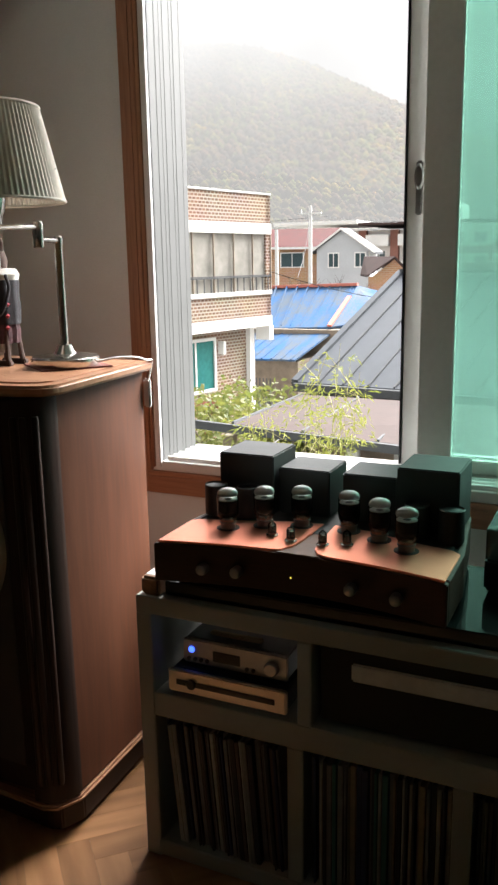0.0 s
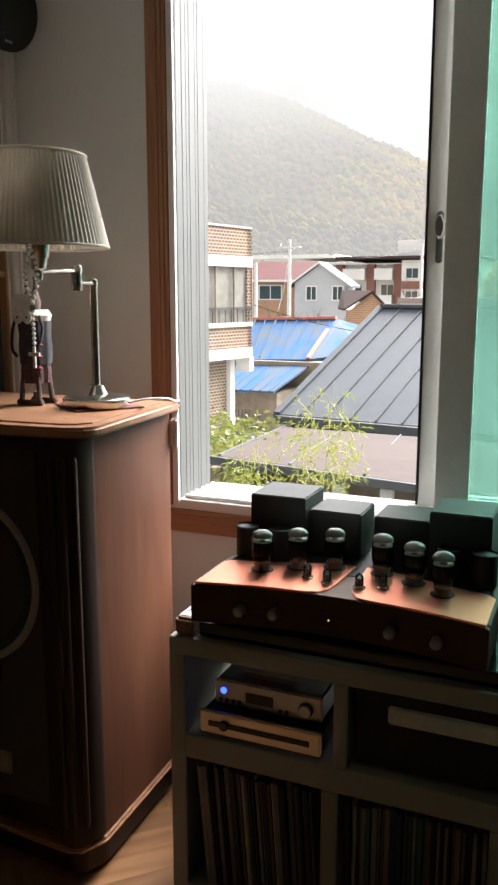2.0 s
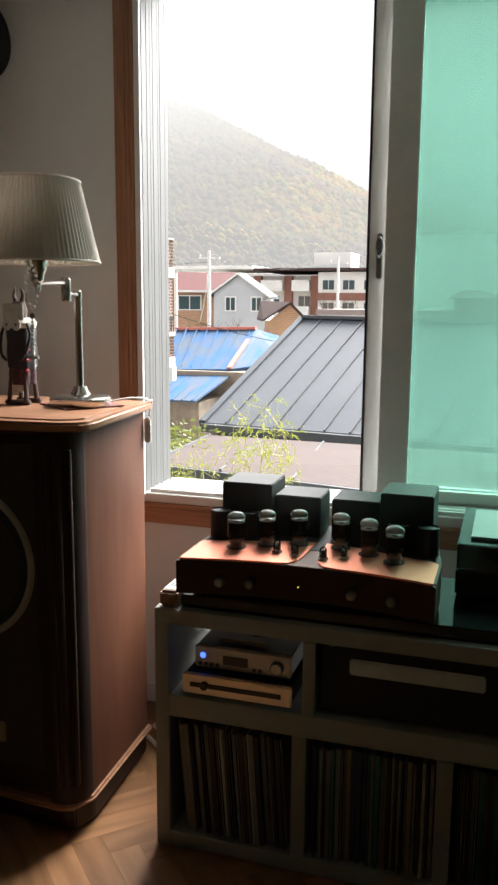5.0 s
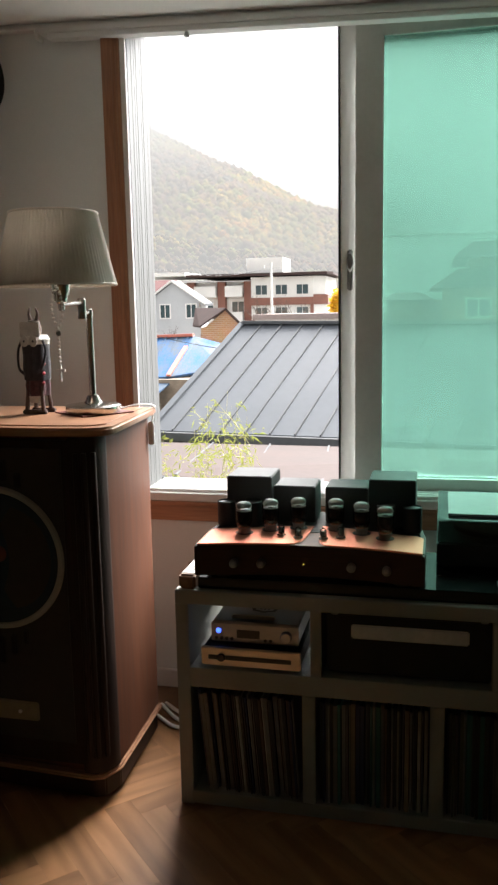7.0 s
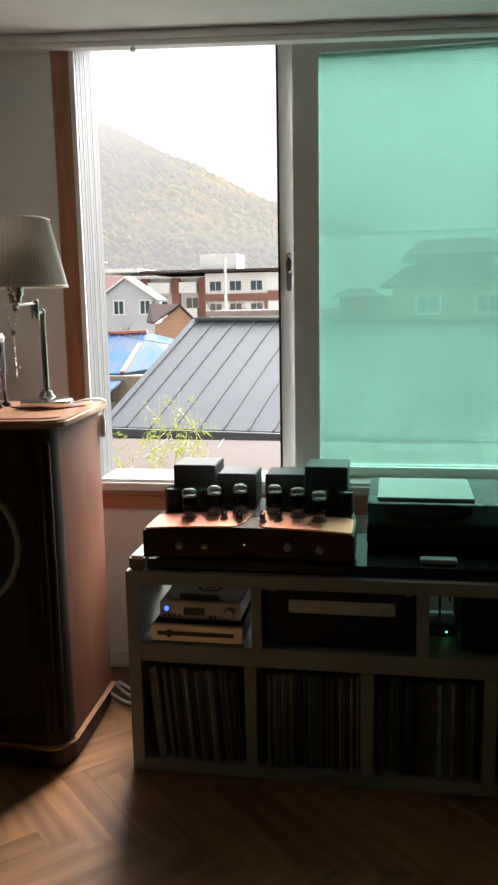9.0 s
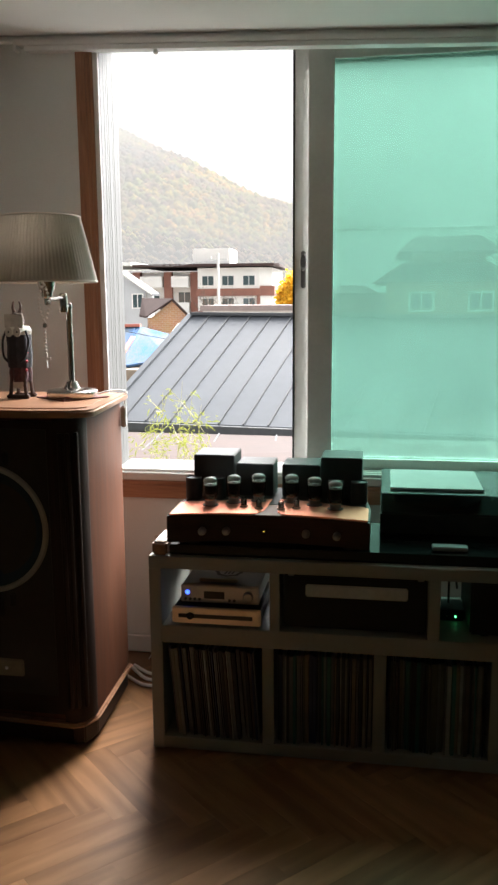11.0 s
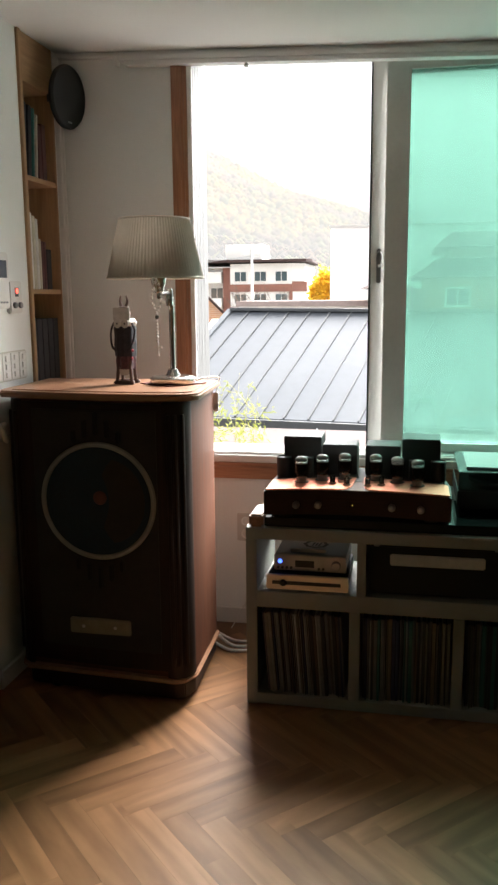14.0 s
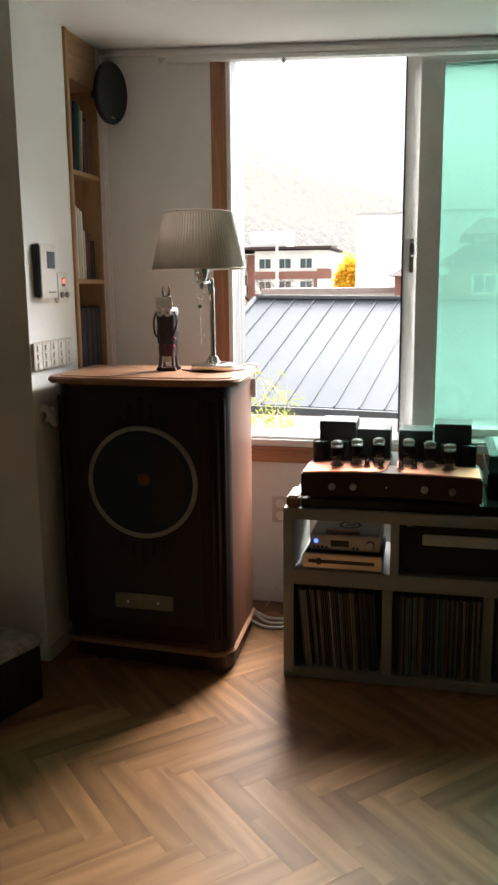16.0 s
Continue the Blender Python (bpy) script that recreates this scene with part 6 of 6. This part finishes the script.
def shrub(name, c, r, n, size, m, label):
    ob = thing(name, (c[0], c[1], GZ), label, "shrub")
    lf, st = bmesh.new(), bmesh.new()
    for _ in range(n):
        v = Vector((random.gauss(0, 1), random.gauss(0, 1), random.gauss(0, 1))).normalized() * random.uniform(0.45, 1.0) ** 0.5
        p = Vector((c[0] + v.x * r[0] + 0.3 * r[0] * noise.noise(v * 3), c[1] + v.y * r[1], c[2] + v.z * r[2] * (1 + 0.4 * noise.noise(v * 2.3))))
        leaf(lf, p, Vector((random.gauss(0, 1), random.gauss(0, 1), random.gauss(0.2, 0.7))), size * random.uniform(0.6, 1.3), size * 0.25)
    for k in range(7):
        a = 2 * math.pi * k / 7
        tube(curve_points([(c[0], c[1], GZ), (c[0] + 0.15 * r[0] * math.cos(a), c[1] + 0.15 * r[1] * math.sin(a), c[2] - r[2] * 0.6), (c[0] + 0.7 * r[0] * math.cos(a), c[1] + 0.7 * r[1] * math.sin(a), c[2] + r[2] * 0.5)]), 0.04, st, 6, taper=0.2)
    part("branches", st, DARKBARK, ob)
    part("crown", lf, m, ob)


shrub("garden_shrub", (-4.6, 9.5, -1.3), (1.5, 1.2, 0.75), 2600, 0.13, SHRUB, "leafy green garden shrub turning yellow")
shrub("garden_shrub", (-2.9, 6.2, -1.15), (1.1, 0.6, 0.5), 1800, 0.10, SHRUB, "leafy green garden shrub turning yellow")
shrub("garden_shrub", (-1.5, 6.0, -1.3), (0.6, 0.5, 0.5), 1000, 0.09, SHRUB, "leafy green garden shrub turning yellow")
shrub("garden_shrub", (-5.6, 12.5, -1.7), (1.6, 1.5, 0.9), 1800, 0.15, SHRUB, "leafy green garden shrub turning yellow")
shrub("autumn_shrub", (-6.0, 11.8, -1.35), (0.3, 0.3, 0.4), 130, 0.12, AUTUMN, "dry reddish autumn shrub")
shrub("ginkgo_tree", (-7.2, 70, 1.5), (1.2, 1.2, 2.1), 2600, 0.5, YELLOW, "bright yellow ginkgo tree in autumn")


def bare_tree(x, y, z0, high, seed):
    r = random.Random(seed)
    ob = thing("bare_tree", (x, y, z0), "leafless tree with thin grey branches", "tree", "bare trees")
    b = bmesh.new()

    def limb(p, d, length, rad, level):
        q = p + d * length
        tube([p, p.lerp(q, 0.5) + Vector((r.uniform(-0.1, 0.1), 0, r.uniform(-0.1, 0.1))) * length * 0.3, q], rad, b, 5, taper=0.5)
        if level:
            for _ in range(4):
                e = (d + Vector((r.uniform(-0.8, 0.8), r.uniform(-0.8, 0.8), r.uniform(-0.1, 0.5)))).normalized()
                limb(p.lerp(q, r.uniform(0.4, 1)), e, length * r.uniform(0.5, 0.75), rad * 0.5, level - 1)
    limb(Vector((x, y, z0)), Vector((0, 0, 1)), high, 0.09, 3)
    part("trunk", b, DARKBARK, ob)


bare_tree(-18.2, 46, GZ, 2.9, 1)
bare_tree(-15.0, 48, GZ, 2.7, 2)
for k, x in enumerate((-15.0, -17.5, -19.0)):
    bare_tree(x, 92, GZ, 4.2, 5 + k)


# wooded hill behind the town
def hill():
    nx, ny = 300, 130
    X = np.linspace(-420, 260, nx)
    Y = np.linspace(140, 520, ny)
    crest = np.interp(X, [-420, -300, -211, -164, -130, -97, -60, -20, 40, 120, 260], [112, 112, 106, 98, 82, 67, 48, 32, 24, 20, 18])
    verts = []
    for j, y in enumerate(Y):
        u = min(1.0, (y - 140) / 260)
        rise = u * u * (3 - 2 * u)
        fall = 1.0 if y < 400 else 1 - 0.5 * (y - 400) / 120
        for i, x in enumerate(X):
            v = Vector((x * 0.02, y * 0.02, 0))
            z = -2 + (crest[i] + 2) * rise * fall + 5 * rise * noise.noise(v)
            w = Vector((x * 0.11, y * 0.11, 3.3))
            z += (3.2 * abs(noise.noise(w)) + 2.2 * noise.noise(w * 2.7)) * (0.3 + 0.7 * rise)
            verts.append((x, y, z))
    faces = [(j * nx + i, j * nx + i + 1, (j + 1) * nx + i + 1, (j + 1) * nx + i) for j in range(ny - 1) for i in range(nx - 1)]
    me = bpy.data.meshes.new("hill")
    me.from_pydata(verts, [], faces)
    m = bpy.data.materials.new("autumn_woods")
    m.use_nodes = True
    n, l = m.node_tree.nodes, m.node_tree.links
    b = n["Principled BSDF"]
    co = n.new("ShaderNodeTexCoord")
    a = n.new("ShaderNodeTexNoise")
    a.inputs["Scale"].default_value, a.inputs["Detail"].default_value = 0.03, 6
    v = n.new("ShaderNodeTexVoronoi")
    v.inputs["Scale"].default_value = 0.16
    l.new(co.outputs["Object"], a.inputs["Vector"])
    l.new(co.outputs["Object"], v.inputs["Vector"])
    ad = n.new("ShaderNodeMath")
    ad.operation = "MULTIPLY_ADD"
    ad.inputs[1].default_value = 0.25
    sep = n.new("ShaderNodeSeparateColor")
    l.new(v.outputs["Color"], sep.inputs[0])
    l.new(sep.outputs[0], ad.inputs[0])
    l.new(a.outputs[0], ad.inputs[2])
    ramp = n.new("ShaderNodeValToRGB")
    cr = ramp.color_ramp
    cr.elements[0].position, cr.elements[0].color = 0.40, (0.07, 0.075, 0.06, 1)
    cr.elements[1].position, cr.elements[1].color = 0.85, (0.34, 0.20, 0.07, 1)
    for p, c in ((0.52, (0.14, 0.12, 0.09, 1)), (0.62, (0.16, 0.19, 0.05, 1)), (0.72, (0.30, 0.26, 0.06, 1))):
        cr.elements.new(p).color = c
    l.new(ad.outputs[0], ramp.inputs[0])
    l.new(ramp.outputs[0], b.inputs["Base Color"])
    b.inputs["Roughness"].default_value = 0.95
    me.materials.append(m)
    tagged(new("hill_woods", me), "misty autumn woods on a steep hill", "hill", "", "stuff")


hill()


def hill_height(x, y):
    crest = float(np.interp(x, [-420, -300, -211, -164, -130, -97, -60, -20, 40, 120, 260], [112, 112, 106, 98, 82, 67, 48, 32, 24, 20, 18]))
    u = min(1.0, (y - 140) / 260)
    rise = u * u * (3 - 2 * u)
    return -2 + (crest + 2) * rise + 5 * rise * noise.noise(Vector((x * 0.02, y * 0.02, 0)))


def hill_trees():
    """Thousands of tree crowns, each an uneven faceted clump, in one mesh."""
    r = np.random.RandomState(4)
    b = bmesh.new()
    bmesh.ops.create_icosphere(b, subdivisions=1, radius=1)
    base = np.array([v.co[:] for v in b.verts])
    tri = np.array([[v.index for v in f.verts] for f in b.faces])
    b.free()
    verts, faces = [], []
    count = 0
    for _ in range(24000):
        x, y = r.uniform(-250, 60), 172 + 230 * r.uniform() ** 0.8
        size = r.uniform(0.8, 1.9)
        p = base * r.uniform(0.82, 1.14, (len(base), 1)) * np.array([size, size, size * r.uniform(0.9, 1.6)])
        verts.append(p + np.array([x, y, hill_height(x, y) + size * 0.5]))
        faces.append(tri + count)
        count += len(base)
    me = bpy.data.meshes.new("hill_trees")
    me.from_pydata(np.concatenate(verts).tolist(), [], np.concatenate(faces).tolist())
    me.polygons.foreach_set("use_smooth", [True] * len(me.polygons))
    m = bpy.data.materials.new("autumn_crowns")
    m.use_nodes = True
    n, l = m.node_tree.nodes, m.node_tree.links
    bs_ = n["Principled BSDF"]
    geo = n.new("ShaderNodeNewGeometry")
    patch = n.new("ShaderNodeTexNoise")
    patch.inputs["Scale"].default_value, patch.inputs["Detail"].default_value = 0.022, 3
    l.new(geo.outputs["Position"], patch.inputs["Vector"])
    ad = n.new("ShaderNodeMath")
    ad.operation = "MULTIPLY_ADD"
    ad.inputs[1].default_value = 0.30
    l.new(geo.outputs["Random Per Island"], ad.inputs[0])
    l.new(patch.outputs[0], ad.inputs[2])
    ramp = n.new("ShaderNodeValToRGB")
    cr = ramp.color_ramp
    cr.elements[0].position, cr.elements[0].color = 0.40, (0.09, 0.095, 0.07, 1)
    cr.elements[1].position, cr.elements[1].color = 0.98, (0.62, 0.26, 0.04, 1)
    for p, c in ((0.50, (0.16, 0.11, 0.075, 1)), (0.60, (0.26, 0.12, 0.05, 1)), (0.74, (0.20, 0.24, 0.03, 1)), (0.84, (0.50, 0.34, 0.04, 1))):
        cr.elements.new(p).color = c
    l.new(ad.outputs[0], ramp.inputs[0])
    l.new(ramp.outputs[0], bs_.inputs["Base Color"])
    bs_.inputs["Roughness"].default_value = 0.95
    me.materials.append(m)
    tagged(new("hill_trees", me), "autumn trees covering the hill", "trees", "", "stuff")


hill_trees()


def mist(name, y, z0, z1, low, high, lo_z, hi_z, rough, shine):
    """A glowing see-through sheet that paints the haze before the hill."""
    b = bmesh.new()
    b.faces.new([b.verts.new(p) for p in ((-600, y, z0), (500, y, z0), (500, y, z1), (-600, y, z1))])
    m = bpy.data.materials.new(name)
    m.use_nodes = True
    n, l = m.node_tree.nodes, m.node_tree.links
    n.remove(n["Principled BSDF"])
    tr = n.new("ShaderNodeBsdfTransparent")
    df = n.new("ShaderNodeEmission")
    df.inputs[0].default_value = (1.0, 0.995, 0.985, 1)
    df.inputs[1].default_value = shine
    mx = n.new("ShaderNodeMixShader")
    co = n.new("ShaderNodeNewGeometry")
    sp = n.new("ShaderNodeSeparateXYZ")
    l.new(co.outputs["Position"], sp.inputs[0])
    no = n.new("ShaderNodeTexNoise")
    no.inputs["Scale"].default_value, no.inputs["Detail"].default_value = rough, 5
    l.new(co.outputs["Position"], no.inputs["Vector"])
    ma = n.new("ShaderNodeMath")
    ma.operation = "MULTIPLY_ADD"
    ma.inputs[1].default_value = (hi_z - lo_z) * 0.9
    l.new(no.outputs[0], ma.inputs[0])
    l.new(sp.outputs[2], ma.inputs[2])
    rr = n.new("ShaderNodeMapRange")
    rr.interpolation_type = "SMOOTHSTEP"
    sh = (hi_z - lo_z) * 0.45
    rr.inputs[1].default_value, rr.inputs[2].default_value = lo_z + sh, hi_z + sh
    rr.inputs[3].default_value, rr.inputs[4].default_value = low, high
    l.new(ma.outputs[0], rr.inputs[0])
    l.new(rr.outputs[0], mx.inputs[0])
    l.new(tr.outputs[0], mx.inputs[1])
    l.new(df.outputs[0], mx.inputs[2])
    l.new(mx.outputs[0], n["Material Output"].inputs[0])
    ob = part("backdrop_" + name, b, m, at=(0, y, z0))
    ob.visible_shadow = False
    tagged(ob, "glowing see-through sheet for the mist before the hill", "mist", "", "structure")


# haze as emission on two sheets; the far one also glows as bright sky
mist("haze_sheet_near", 135, -3, 300, 0.93, 0.64, 8, 72, 0.012, 0.080)
mist("haze_sheet_far", 250, -3, 400, 0.12, 1.0, 30, 78, 0.009, 0.40)


# ---- herringbone planks, last ----
def herringbone():
    W, L = 0.083, 0.47
    random.seed(21)
    b = box(-L / 2 + 0.0001, L / 2 - 0.0001, -W / 2 + 0.0001, W / 2 - 0.0001, -0.004, 0, 0.0003, segments=1)
    me = bpy.data.meshes.new("plank")
    b.to_mesh(me)
    b.free()
    me.materials.append(PLANK)
    far = bmesh.new()
    spots = []
    s = math.sqrt(0.5)
    for k in range(-90, 91):
        for j in range(-14, 15):
            # one pair of the herringbone: a plank along u, the next across its end
            for u, v, a in ((k * W + L / 2 + j * L, k * W + W / 2 - j * L, -45), (k * W + L + W / 2 + j * L, k * W + W - L / 2 - j * L, 45)):
                spots.append(((u + v) * s + 0.005, (v - u) * s - 0.935, a))
    done = set()
    near = 0
    for x, y, a in spots:
        key = (round(x, 3), round(y, 3))
        if key in done or not (-2.4 < x < RX - 0.2 and BY + 0.2 < y < WY):
            continue
        done.add(key)
        if -1.6 < x < 1.9 and -2.55 < y < 0.6 and near < 300:
            near += 1
            ob = new("plank", me)
            ob.parent = floor_base
            ob.matrix_world = Matrix.Translation(-Vector((0, 0, 0))) @ pose(x, y, 0, 0, 0, a)
        else:
            t = box(-L / 2 + 0.0001, L / 2 - 0.0001, -W / 2 + 0.0001, W / 2 - 0.0001, -0.004, 0)
            bmesh.ops.transform(t, matrix=pose(x, y, 0, 0, 0, a), verts=t.verts)
            rest.append(([v.co[:] for v in t.verts], [[w.index for w in f.verts] for f in t.faces]))
            t.free()
    return me


rest = []
herringbone()
vs, fs = [], []
for v, f in rest:
    o = len(vs)
    vs += v
    fs += [[i + o for i in q] for q in f]
me = bpy.data.meshes.new("planks")
me.from_pydata(vs, [], fs)
me.materials.append(wood("oak_plank_rest", (0.35, 0.174, 0.081), (0.26, 0.127, 0.058), 0.42, "x", coat=0.06, cross=5, per=0.26, island=True))
pk = new("planks", me)
pk.parent = floor_base
tagged(pk, "oak herringbone planks away from the window", "", "", "stuff")
